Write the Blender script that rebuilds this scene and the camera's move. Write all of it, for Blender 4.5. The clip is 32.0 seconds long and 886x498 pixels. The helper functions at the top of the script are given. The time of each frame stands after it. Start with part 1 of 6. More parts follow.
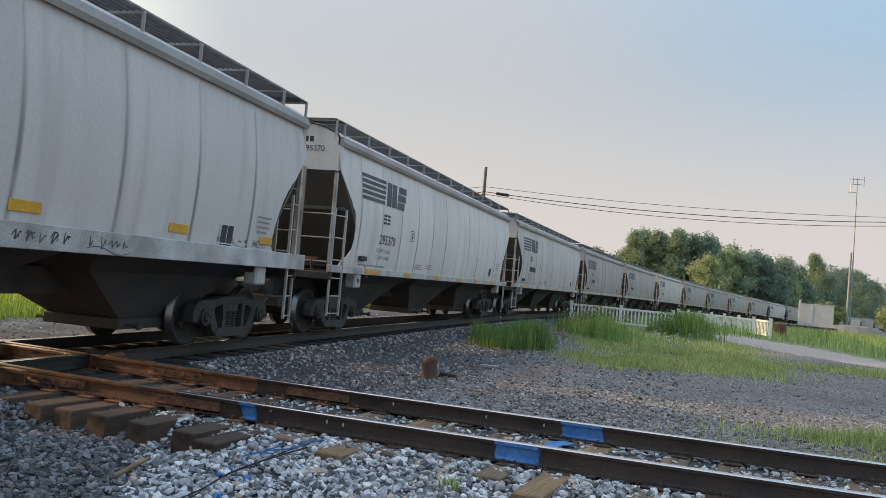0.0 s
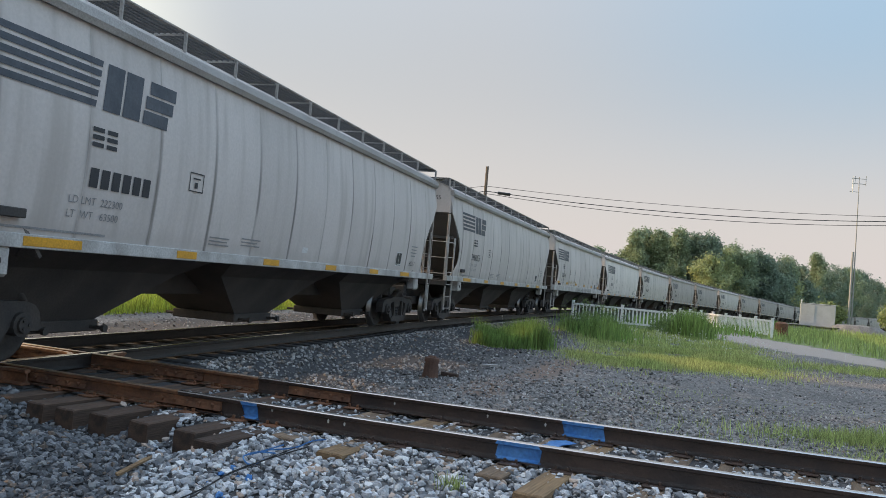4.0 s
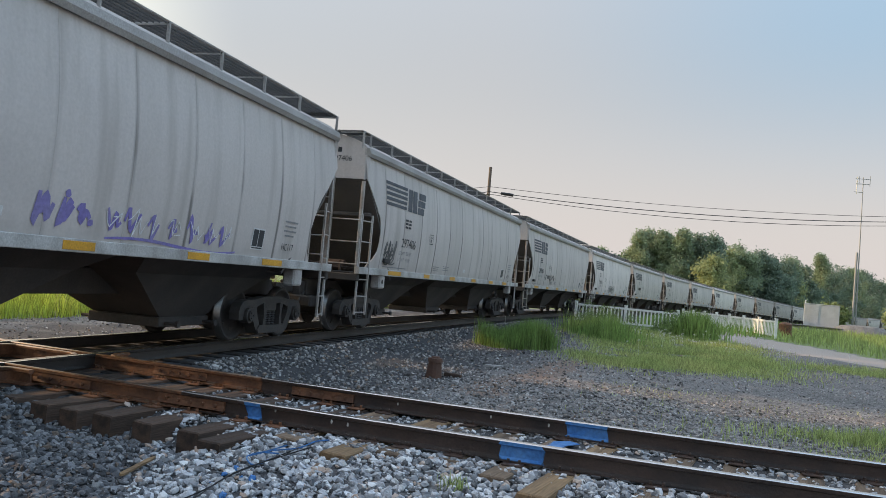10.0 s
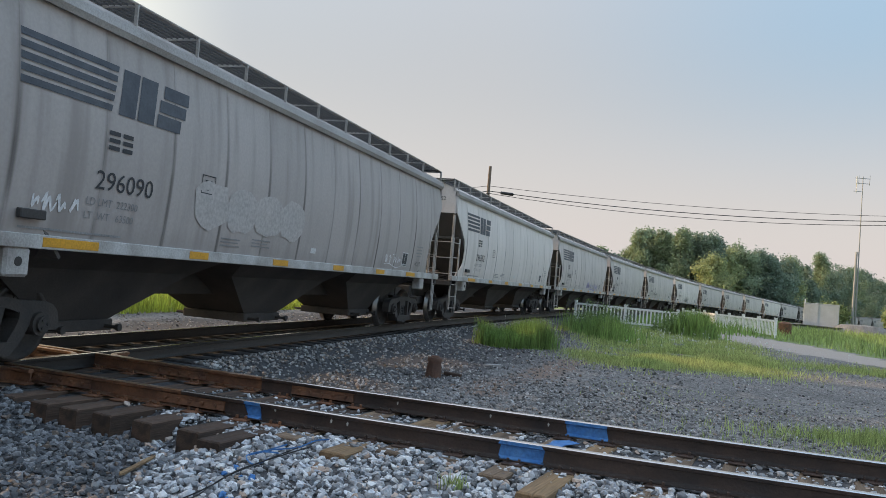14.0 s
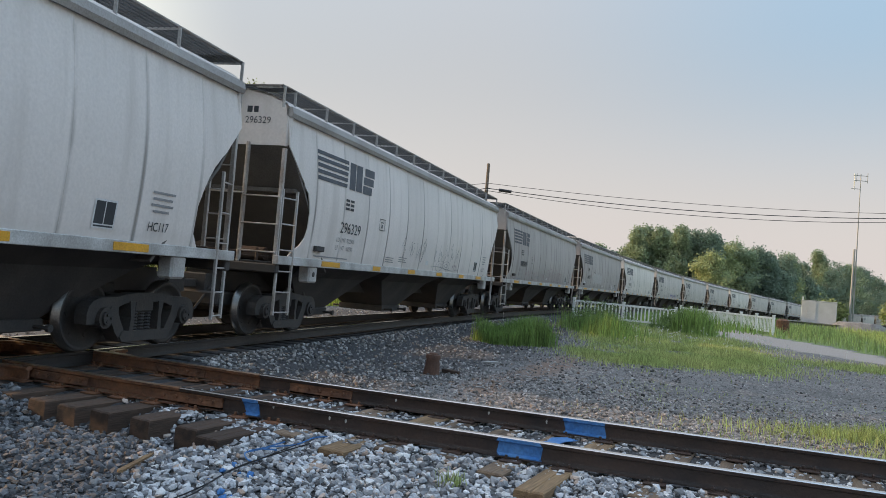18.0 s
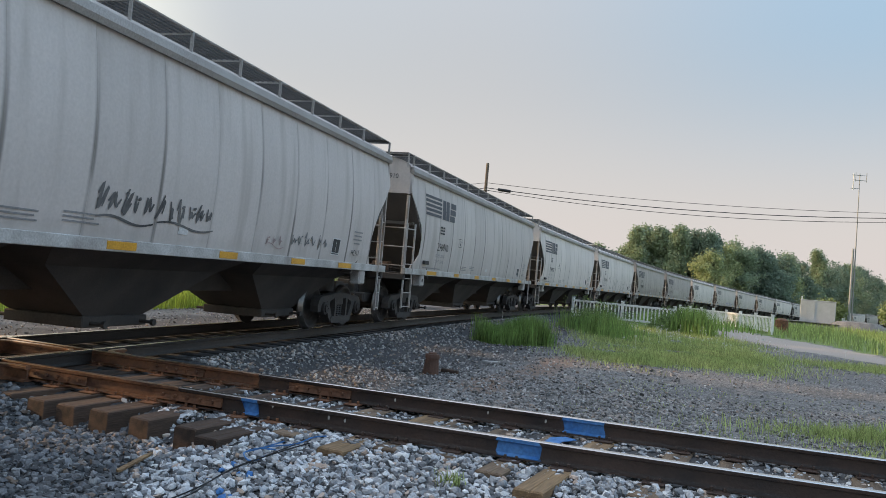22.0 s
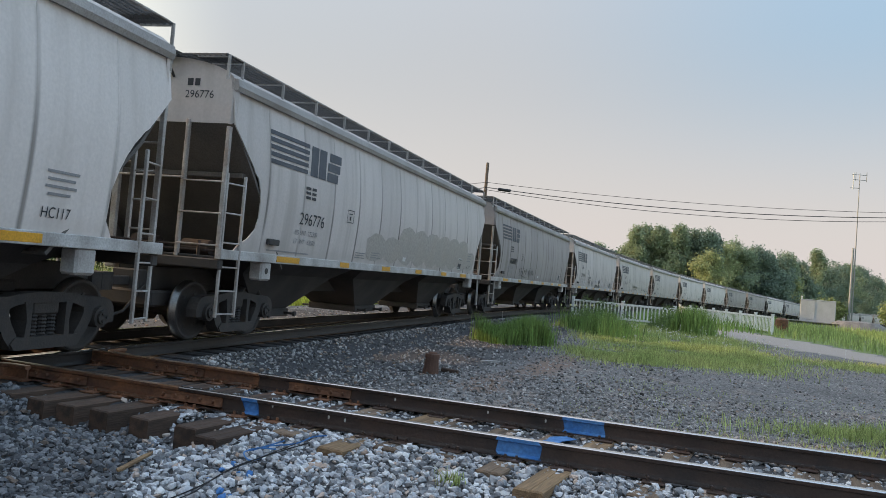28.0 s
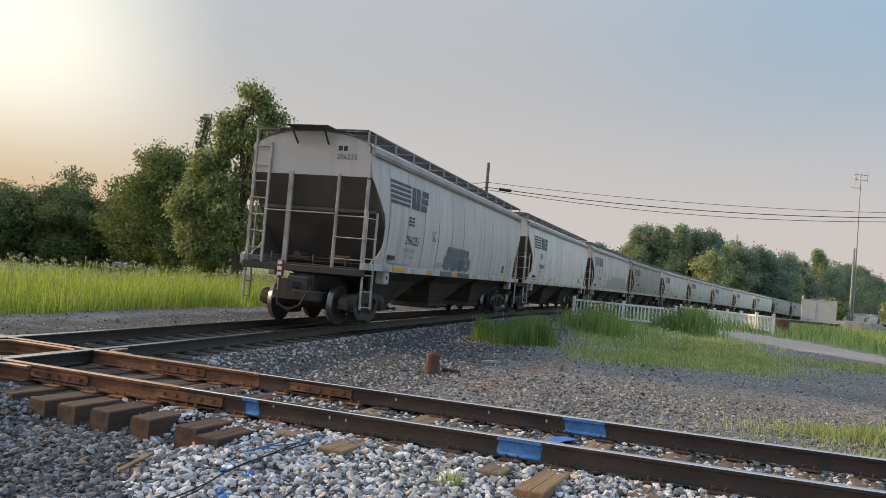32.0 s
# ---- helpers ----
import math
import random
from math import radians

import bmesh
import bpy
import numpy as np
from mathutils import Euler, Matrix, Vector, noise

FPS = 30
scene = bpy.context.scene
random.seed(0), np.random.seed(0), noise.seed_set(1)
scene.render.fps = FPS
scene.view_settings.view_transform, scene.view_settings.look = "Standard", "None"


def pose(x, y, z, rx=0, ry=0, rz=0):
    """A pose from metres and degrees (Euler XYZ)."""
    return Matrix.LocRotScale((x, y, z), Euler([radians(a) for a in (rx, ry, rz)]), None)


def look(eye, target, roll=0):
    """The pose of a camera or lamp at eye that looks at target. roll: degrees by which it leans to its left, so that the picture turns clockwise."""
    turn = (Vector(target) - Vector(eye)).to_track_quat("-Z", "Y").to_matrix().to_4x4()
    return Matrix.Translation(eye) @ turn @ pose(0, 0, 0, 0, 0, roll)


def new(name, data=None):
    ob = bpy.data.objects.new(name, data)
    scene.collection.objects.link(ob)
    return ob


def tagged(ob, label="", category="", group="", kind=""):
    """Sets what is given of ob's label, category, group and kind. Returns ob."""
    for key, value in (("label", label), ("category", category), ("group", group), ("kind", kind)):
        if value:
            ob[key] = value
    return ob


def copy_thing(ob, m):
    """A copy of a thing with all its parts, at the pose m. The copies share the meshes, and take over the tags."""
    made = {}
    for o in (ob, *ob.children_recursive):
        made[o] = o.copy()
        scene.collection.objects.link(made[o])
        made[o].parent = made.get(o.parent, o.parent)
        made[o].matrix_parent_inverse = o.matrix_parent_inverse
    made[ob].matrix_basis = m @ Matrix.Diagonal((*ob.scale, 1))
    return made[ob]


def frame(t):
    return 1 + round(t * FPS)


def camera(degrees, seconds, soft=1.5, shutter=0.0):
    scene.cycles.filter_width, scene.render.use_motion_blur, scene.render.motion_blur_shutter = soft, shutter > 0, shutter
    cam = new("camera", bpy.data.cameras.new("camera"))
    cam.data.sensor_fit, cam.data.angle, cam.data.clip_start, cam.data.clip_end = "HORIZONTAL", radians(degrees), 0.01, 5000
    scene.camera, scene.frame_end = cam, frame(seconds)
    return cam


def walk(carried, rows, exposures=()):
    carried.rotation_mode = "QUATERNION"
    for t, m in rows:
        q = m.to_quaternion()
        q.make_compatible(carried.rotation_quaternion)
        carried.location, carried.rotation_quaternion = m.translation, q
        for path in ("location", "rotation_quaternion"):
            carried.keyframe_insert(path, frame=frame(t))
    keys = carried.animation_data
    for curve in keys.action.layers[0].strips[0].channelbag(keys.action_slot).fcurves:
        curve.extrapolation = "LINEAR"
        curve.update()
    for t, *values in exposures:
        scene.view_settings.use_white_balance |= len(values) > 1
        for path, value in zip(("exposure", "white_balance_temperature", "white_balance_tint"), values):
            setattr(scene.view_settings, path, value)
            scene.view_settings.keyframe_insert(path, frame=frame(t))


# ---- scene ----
cam = camera(57.5, 32.0, soft=0.75)

# ---- camera and its small sway ----
EYE = (0.0, 0.0, 1.36)
SWAY = [(0, 0.158, 0.319), (1, 0.158, 0.319), (2, 0.158, 0.319), (3, 0.159, 0.299), (3.5, 0.14, 0.289),
        (5.5, -0.234, 0.225), (6, -0.245, 0.226), (7, -0.245, 0.226), (8, -0.206, 0.248), (9, -0.23, 0.286),
        (10, -0.17, 0.291), (11, -0.167, 0.272), (12, -0.103, 0.237), (13, -0.104, 0.237), (14, -0.146, 0.245),
        (14.5, -0.14, 0.245), (16.5, -0.005, 0.06), (17, -0.005, 0.06), (18, -0.005, 0.06), (19, -0.025, 0.058),
        (20, -0.065, 0.055), (21, -0.004, 0.05), (22, 0.057, 0.035), (23, 0.056, 0.045), (24, 0.057, 0.035),
        (25, 0.02, 0.002), (25.5, 0, 0), (27.5, 0.06, 0.005), (28, 0.06, 0.005), (29, 0.04, 0.003), (30, 0, 0),
        (31, 0, 0), (32, 0, 0)]


def aim(yaw, pitch):
    a, b = radians(yaw), radians(1.777 + pitch)
    return look(EYE, (EYE[0] + math.sin(a) * math.cos(b), EYE[1] + math.cos(a) * math.cos(b), EYE[2] + math.sin(b)), 4.885)


walk(cam, [(t, aim(a, b)) for t, a, b in SWAY], exposures=[(0, 0.21, 6400, 10), (31.1, 0.21, 6400, 10), (31.8, 0.0, 6500, 11), (32, 0.0, 6500, 11)])

# ---- sky and sun ----
SUN_AZ, SUN_EL = radians(-75), radians(15)
world = bpy.data.worlds.new("sky")
scene.world = world
world.use_nodes = True
wn = world.node_tree.nodes
sky = wn.new("ShaderNodeTexSky")
sky.sky_type, sky.sun_disc = "NISHITA", False
sky.sun_elevation, sky.sun_rotation = SUN_EL, SUN_AZ
sky.air_density, sky.dust_density, sky.ozone_density = 1.6, 1.2, 3.5
# summer haze: it caps the glare round the sun and pales the sky, most of all low down
GLARE = (23.0, 19.0, 11.5)
over, part_of, cap = wn.new("ShaderNodeVectorMath"), wn.new("ShaderNodeVectorMath"), wn.new("ShaderNodeVectorMath")
over.operation, part_of.operation, cap.operation = "ADD", "DIVIDE", "MULTIPLY"
over.inputs[1].default_value = cap.inputs[1].default_value = GLARE
spot, parts_, thin = wn.new("ShaderNodeTexCoord"), wn.new("ShaderNodeSeparateXYZ"), wn.new("ShaderNodeMapRange")
thin.inputs["From Min"].default_value, thin.inputs["From Max"].default_value = 0.0, 0.45
thin.inputs["To Min"].default_value, thin.inputs["To Max"].default_value = 0.84, 0.4
haze = wn.new("ShaderNodeMix")
haze.data_type = "RGBA"
haze.clamp_result = False
haze.inputs["B"].default_value = (5.25, 4.8, 4.75, 1)
wn["Background"].inputs["Strength"].default_value = 0.135
wl = world.node_tree.links
wl.new(spot.outputs["Generated"], parts_.inputs[0])
wl.new(parts_.outputs["Z"], thin.inputs["Value"])
wl.new(thin.outputs["Result"], haze.inputs["Factor"])
wl.new(sky.outputs[0], over.inputs[0]), wl.new(sky.outputs[0], part_of.inputs[0])
wl.new(over.outputs[0], part_of.inputs[1]), wl.new(part_of.outputs[0], cap.inputs[0])
wl.new(cap.outputs[0], haze.inputs["A"])
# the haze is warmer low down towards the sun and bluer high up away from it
def ranged(source, a, b, lo, hi):
    k = wn.new("ShaderNodeMapRange")
    k.interpolation_type = "SMOOTHSTEP"
    k.inputs["From Min"].default_value, k.inputs["From Max"].default_value = a, b
    k.inputs["To Min"].default_value, k.inputs["To Max"].default_value = lo, hi
    wl.new(source, k.inputs["Value"])
    return k.outputs["Result"]


def blended(x, y, under, over):
    f, k = wn.new("ShaderNodeMath"), wn.new("ShaderNodeMix")
    f.operation = "MULTIPLY"
    wl.new(x, f.inputs[0]), wl.new(y, f.inputs[1])
    k.data_type = "RGBA"
    k.clamp_result = False
    wl.new(f.outputs[0], k.inputs["Factor"])
    if type(under) is tuple:
        k.inputs["A"].default_value = under
    else:
        wl.new(under, k.inputs["A"])
    k.inputs["B"].default_value = over
    return k.outputs["Result"]


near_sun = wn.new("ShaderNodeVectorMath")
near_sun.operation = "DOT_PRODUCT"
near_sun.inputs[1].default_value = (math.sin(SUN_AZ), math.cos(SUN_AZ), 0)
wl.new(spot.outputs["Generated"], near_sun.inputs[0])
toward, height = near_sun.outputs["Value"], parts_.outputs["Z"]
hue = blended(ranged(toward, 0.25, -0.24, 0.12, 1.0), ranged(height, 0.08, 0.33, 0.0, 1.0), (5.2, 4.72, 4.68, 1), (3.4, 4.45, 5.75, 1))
hue = blended(ranged(toward, 0.3, 0.67, 0.0, 1.0), ranged(height, 0.0, 0.26, 1.0, 0.0), hue, (5.6, 3.9, 2.35, 1))
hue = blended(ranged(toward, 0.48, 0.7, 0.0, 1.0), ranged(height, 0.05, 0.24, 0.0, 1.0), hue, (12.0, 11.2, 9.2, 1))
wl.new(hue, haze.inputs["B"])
# a hazy sky is brightest overhead
lift, grow = wn.new("ShaderNodeMapRange"), wn.new("ShaderNodeVectorMath")
lift.interpolation_type = "SMOOTHSTEP"
lift.inputs["From Min"].default_value, lift.inputs["From Max"].default_value = 0.2, 0.95
lift.inputs["To Min"].default_value, lift.inputs["To Max"].default_value = 1.0, 2.8
grow.operation = "SCALE"
wl.new(parts_.outputs["Z"], lift.inputs["Value"])
wl.new(haze.outputs["Result"], grow.inputs[0])
wl.new(lift.outputs["Result"], grow.inputs["Scale"])
wl.new(grow.outputs[0], wn["Background"].inputs["Color"])
sun = new("sun", bpy.data.lights.new("sun", "SUN"))
sun.data.energy, sun.data.angle, sun.data.color = 3.7, radians(2), (1.0, 0.65, 0.35)
SUN_FROM = Vector((math.sin(SUN_AZ) * math.cos(SUN_EL), math.cos(SUN_AZ) * math.cos(SUN_EL), math.sin(SUN_EL)))
sun.matrix_world = look(tuple(SUN_FROM * 100), (0, 0, 0))


# ---- materials ----
def material(name, base, rough=0.7, metal=0.0, vary=0.25, scale=3.0, fine=40.0, bump=0.15, tint=None, alpha_random=0.0,
             second=None, spread=0.5, through_light=0.0):
    """Noise at two scales over a base colour, with bump; second: a colour that comes in by patches."""
    m = bpy.data.materials.new(name)
    m.use_nodes = True
    n, ln = m.node_tree.nodes, m.node_tree.links
    b = n["Principled BSDF"]
    co = n.new("ShaderNodeTexCoord")
    big, small = n.new("ShaderNodeTexNoise"), n.new("ShaderNodeTexNoise")
    big.inputs["Scale"].default_value, small.inputs["Scale"].default_value = scale, fine
    big.inputs["Detail"].default_value = 6
    small.inputs["Detail"].default_value = 4
    for k in (big, small):
        ln.new(co.outputs["Object"], k.inputs["Vector"])
    ramp = n.new("ShaderNodeValToRGB")
    ramp.color_ramp.elements[0].position, ramp.color_ramp.elements[1].position = spread - 0.2, spread + 0.2
    other = second or tuple(c * (1 - vary) for c in base)
    ramp.color_ramp.elements[0].color, ramp.color_ramp.elements[1].color = (*base, 1), (*other, 1)
    ln.new(big.outputs["Fac"], ramp.inputs["Fac"])
    mul = n.new("ShaderNodeMix")
    mul.data_type, mul.blend_type = "RGBA", "MULTIPLY"
    mul.inputs["Factor"].default_value = 1.0
    grey = n.new("ShaderNodeMapRange")
    grey.inputs["From Min"].default_value, grey.inputs["From Max"].default_value = 0.25, 0.75
    grey.inputs["To Min"].default_value, grey.inputs["To Max"].default_value = 1 - vary, 1 + vary * 0.6
    ln.new(small.outputs["Fac"], grey.inputs["Value"])
    last = grey.outputs["Result"]
    if alpha_random:
        inf = n.new("ShaderNodeNewGeometry") if alpha_random < 0 else n.new("ShaderNodeObjectInfo")
        rnd = n.new("ShaderNodeMapRange")
        a = abs(alpha_random)
        rnd.inputs["To Min"].default_value, rnd.inputs["To Max"].default_value = 1 - a, 1 + a
        ln.new(inf.outputs["Random Per Island" if alpha_random < 0 else "Random"], rnd.inputs["Value"])
        mm = n.new("ShaderNodeMath")
        mm.operation = "MULTIPLY"
        ln.new(last, mm.inputs[0]), ln.new(rnd.outputs["Result"], mm.inputs[1])
        last = mm.outputs[0]
    ln.new(ramp.outputs["Color"], mul.inputs["A"])
    ln.new(last, mul.inputs["B"])
    ln.new(mul.outputs["Result"], b.inputs["Base Color"])
    b.inputs["Roughness"].default_value, b.inputs["Metallic"].default_value = rough, metal
    if bump:
        bp = n.new("ShaderNodeBump")
        bp.inputs["Strength"].default_value, bp.inputs["Distance"].default_value = bump, 0.02
        ln.new(small.outputs["Fac"], bp.inputs["Height"])
        ln.new(bp.outputs["Normal"], b.inputs["Normal"])
    if through_light:
        tr, mix = n.new("ShaderNodeBsdfTranslucent"), n.new("ShaderNodeMixShader")
        ln.new(mul.outputs["Result"], tr.inputs["Color"])
        mix.inputs["Fac"].default_value = through_light
        ln.new(b.outputs[0], mix.inputs[1]), ln.new(tr.outputs[0], mix.inputs[2])
        ln.new(mix.outputs[0], n["Material Output"].inputs["Surface"])
    return m


def car_paint(name, base, dirt, amount, first=-7.2, pitch=1.31):
    """Weathered paint: streaks that run down, a tone for each panel, and soot that clings along the welded seams."""
    m = material(name, base, 0.55, 0, 0.08, 0.6, 25, 0.05)
    n, ln = m.node_tree.nodes, m.node_tree.links
    b = n["Principled BSDF"]
    b.inputs["Specular IOR Level"].default_value = 0.12
    co = [k for k in n if k.type == "TEX_COORD"][0]

    def calc(op, x, y=0.0):
        k = n.new("ShaderNodeMath")
        k.operation = op
        for i, v in enumerate((x, y)):
            if type(v) in (int, float):
                k.inputs[i].default_value = v
            else:
                ln.new(v, k.inputs[i])
        return k.outputs[0]

    def span(v, a, z, lo, hi):
        k = n.new("ShaderNodeMapRange")
        k.interpolation_type = "SMOOTHSTEP"
        for i, q in zip(("From Min", "From Max", "To Min", "To Max"), (a, z, lo, hi)):
            k.inputs[i].default_value = q
        ln.new(v, k.inputs["Value"])
        return k.outputs["Result"]

    def toned(factor, under, over, way="MIX"):
        k = n.new("ShaderNodeMix")
        k.data_type, k.blend_type = "RGBA", way
        ln.new(under, k.inputs["A"])
        if type(factor) is float:
            k.inputs["Factor"].default_value = factor
        else:
            ln.new(factor, k.inputs["Factor"])
        if type(over) is tuple:
            k.inputs["B"].default_value = (*over, 1)
        else:
            ln.new(over, k.inputs["B"])
        return k.outputs["Result"]

    def streaks(scale, size, detail):
        mp, st = n.new("ShaderNodeMapping"), n.new("ShaderNodeTexNoise")
        mp.inputs["Scale"].default_value = scale
        st.inputs["Scale"].default_value, st.inputs["Detail"].default_value = size, detail
        ln.new(co.outputs["Object"], mp.inputs["Vector"]), ln.new(mp.outputs[0], st.inputs["Vector"])
        return st.outputs["Fac"]

    sep, white = n.new("ShaderNodeSeparateXYZ"), n.new("ShaderNodeTexWhiteNoise")
    white.noise_dimensions = "1D"
    ln.new(co.outputs["Object"], sep.inputs[0])
    row = calc("DIVIDE", calc("SUBTRACT", sep.outputs["Y"], first), pitch)
    ln.new(calc("FLOOR", row), white.inputs["W"])
    gap = calc("MULTIPLY", calc("ABSOLUTE", calc("SUBTRACT", calc("FRACT", calc("ADD", row, 0.5)), 0.5)), pitch)
    run = streaks((1.2, 1.6, 0.12), 2.2, 5)
    seam = calc("MULTIPLY", span(gap, 0.012, 0.06, 1.0, 0.0), span(streaks((1, 2.5, 0.7), 1.0, 3), 0.36, 0.6, 0.12, 0.8))
    seam = calc("MULTIPLY", seam, span(calc("ABSOLUTE", sep.outputs["X"]), 1.45, 1.47, 0.0, 1.0))
    col = b.inputs["Base Color"].links[0].from_socket
    col = toned(1.0, col, span(white.outputs["Value"], 0.0, 1.0, 0.93, 1.03), "MULTIPLY")
    col = toned(span(run, 0.45, 0.75, 0.0, amount), col, dirt)
    # a band of splashed dirt over the sill, ragged by the same streaks
    low = calc("ADD", calc("MULTIPLY", run, 0.5), calc("MULTIPLY", sep.outputs["Z"], -1.0))
    col = toned(span(low, -1.5, -1.2, 0.0, 0.45), col, dirt)
    seam = calc("MULTIPLY", seam, span(sep.outputs["Z"], 2.2, 3.4, 1.0, 0.35))
    col = toned(seam, col, tuple(0.42 * c for c in dirt))
    ln.new(col, b.inputs["Base Color"])
    return m


PAINT = [car_paint("car_paint_grey", (0.625, 0.575, 0.55), (0.395, 0.36, 0.335), 0.6),
         car_paint("car_paint_light", (0.775, 0.715, 0.68), (0.53, 0.48, 0.445), 0.5),
         car_paint("car_paint_dirty", (0.462, 0.421, 0.403), (0.277, 0.25, 0.235), 0.7),
         car_paint("car_paint_dark", (0.4, 0.366, 0.355), (0.24, 0.216, 0.207), 0.7),
         car_paint("car_paint_wide_panels", (0.64, 0.59, 0.565), (0.43, 0.39, 0.365), 0.5, -7.08, 1.63)]
EAVE = material("grimy_eave_paint", (0.43, 0.41, 0.395), 0.65, second=(0.29, 0.265, 0.25), scale=0.9)
SILL = material("sill_paint", (0.6, 0.6, 0.59), 0.6, second=(0.3, 0.28, 0.265), scale=2.0)
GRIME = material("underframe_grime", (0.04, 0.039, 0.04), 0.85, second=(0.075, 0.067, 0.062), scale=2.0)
RUSTGRIME = material("rusty_brake_gear", (0.04, 0.03, 0.027), 0.8, second=(0.085, 0.058, 0.046), scale=3.0)
STUBRUST = material("old_stub_rust", (0.08, 0.045, 0.034), 0.85, second=(0.14, 0.075, 0.05), scale=6.0, bump=0.3)
# hopper grime, with the shade beneath the car mixed into the colour
SHADEGRIME = material("hopper_grime", (0.035, 0.034, 0.036), 0.85, second=(0.075, 0.068, 0.064), scale=1.2)
# grimy grey paint, set darker for the shade on the overhung ends
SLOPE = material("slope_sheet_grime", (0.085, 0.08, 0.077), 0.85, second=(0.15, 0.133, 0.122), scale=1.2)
BLACKSTEEL = material("black_cast_steel", (0.036, 0.035, 0.036), 0.75, 0.0, second=(0.06, 0.052, 0.047), scale=4, bump=0.3)
WHEELSTEEL = material("worn_wheel_steel", (0.24, 0.23, 0.22), 0.32, 0.9, bump=0.03)
LADDER = material("ladder_steel", (0.5, 0.49, 0.48), 0.6, 0.1, second=(0.28, 0.24, 0.21))
GRATE = material("walkway_grating", (0.15, 0.15, 0.152), 0.6, 0.3)
MARK = material("dark_marking_paint", (0.035, 0.04, 0.05), 0.6, bump=0.02)
FAINT = material("faded_marking_paint", (0.3, 0.3, 0.31), 0.6, bump=0.02)
WHITE = material("white_decal", (0.75, 0.75, 0.75), 0.6, bump=0.02)
YELLOW = material("yellow_reflector", (0.72, 0.36, 0.02), 0.45, bump=0.02)
RUST = material("rusty_rail", (0.08, 0.04, 0.026), 0.72, 0.1, second=(0.24, 0.105, 0.05), scale=5, bump=0.3)
RAILSIDE = material("brown_rail_web", (0.024, 0.019, 0.018), 0.5, 0.1, second=(0.075, 0.045, 0.033), scale=2.5, bump=0.2)
MAINSIDE = material("oily_rail_web", (0.016, 0.015, 0.015), 0.55, 0.1, second=(0.034, 0.026, 0.022), scale=2.5, bump=0.2)
RAILTOP = material("polished_rail_head", (0.62, 0.6, 0.58), 0.22, 1.0, vary=0.15, bump=0.03)
RAILTOP_WORN = material("dull_rail_head", (0.52, 0.42, 0.35), 0.34, 0.9, second=(0.42, 0.22, 0.11), scale=6, bump=0.05)
def wood(name, a, b):
    """Grey-brown timber with grain along the tie."""
    m = material(name, a, 0.9, 0, 0.45, 5, 45, 0.4, second=b, alpha_random=0.3)
    n, ln = m.node_tree.nodes, m.node_tree.links
    mp = n.new("ShaderNodeMapping")
    mp.inputs["Scale"].default_value = (2.2, 0.12, 2.2)
    co = [k for k in n if k.type == "TEX_COORD"][0]
    ln.new(co.outputs["Object"], mp.inputs["Vector"])
    for k in n:
        if k.type == "TEX_NOISE":
            ln.new(mp.outputs[0], k.inputs["Vector"])
    return m


TIE = wood("weathered_tie", (0.035, 0.026, 0.021), (0.12, 0.072, 0.048))
TANTIE = wood("sun_bleached_tie", (0.095, 0.065, 0.046), (0.24, 0.165, 0.105))
FRESHTIE = wood("split_yellow_tie", (0.13, 0.08, 0.045), (0.27, 0.175, 0.09))
# oily wood, darkened further to paint in the shade under the train
OILTIE = wood("oily_tie", (0.02, 0.018, 0.018), (0.042, 0.035, 0.031))
BLUE = material("blue_spray_paint", (0.03, 0.15, 0.42), 0.6, second=(0.09, 0.24, 0.5), scale=7, vary=0.35, fine=30)
WOODPOLE = material("pole_wood", (0.2, 0.16, 0.13), 0.9, bump=0.4)
CONCRETE = material("concrete", (0.42, 0.42, 0.41), 0.85)
VINYL = material("white_vinyl", (0.88, 0.88, 0.87), 0.4, bump=0.02)
ALU = material("galvanised_steel", (0.36, 0.37, 0.38), 0.6, 0.3)
HUT = material("pale_cabinet_paint", (0.5, 0.515, 0.53), 0.7, second=(0.42, 0.43, 0.44), scale=1.2)
BARK = material("bark", (0.09, 0.07, 0.055), 0.95, bump=0.6)
WIRE = material("wire", (0.02, 0.02, 0.022), 0.6)


# ---- building helpers ----
def part(name, bm, mat, parent=None, label=""):
    me = bpy.data.meshes.new(name)
    bm.to_mesh(me)
    bm.free()
    me.materials.append(mat)
    ob = new(name, me)
    ob.parent = parent
    if label:
        ob["label"] = label
    return ob


def again(ob, m, parent=None):
    """The same mesh once more, at pose m."""
    o = new(ob.name.split(".")[0], ob.data)
    o.parent = parent if parent else ob.parent
    o.matrix_basis = m
    if "label" in ob:
        o["label"] = ob["label"]
    return o


def empty(name, m=None):
    ob = new(name)
    ob.empty_display_size = 0.3
    if m is not None:
        ob.matrix_basis = m
    return ob


def box(bm, x0, y0, z0, x1, y1, z1, bevel=0.0, rot=None):
    c = Vector(((x0 + x1) / 2, (y0 + y1) / 2, (z0 + z1) / 2))
    mm = Matrix.Translation(c) @ (rot if rot else Matrix()) @ Matrix.Diagonal((abs(x1 - x0), abs(y1 - y0), abs(z1 - z0), 1))
    r = bmesh.ops.create_cube(bm, size=1, matrix=mm)
    if bevel:
        es = {e for v in r["verts"] for e in v.link_edges}
        bmesh.ops.bevel(bm, geom=list(es), offset=bevel, segments=1, affect="EDGES")


def tube(bm, a, b, r, r2=None, seg=8):
    a, b = Vector(a), Vector(b)
    d = b - a
    m = Matrix.Translation((a + b) / 2) @ d.to_track_quat("Z", "Y").to_matrix().to_4x4()
    bmesh.ops.create_cone(bm, cap_ends=True, segments=seg, radius1=r, radius2=r if r2 is None else r2, depth=d.length, matrix=m)


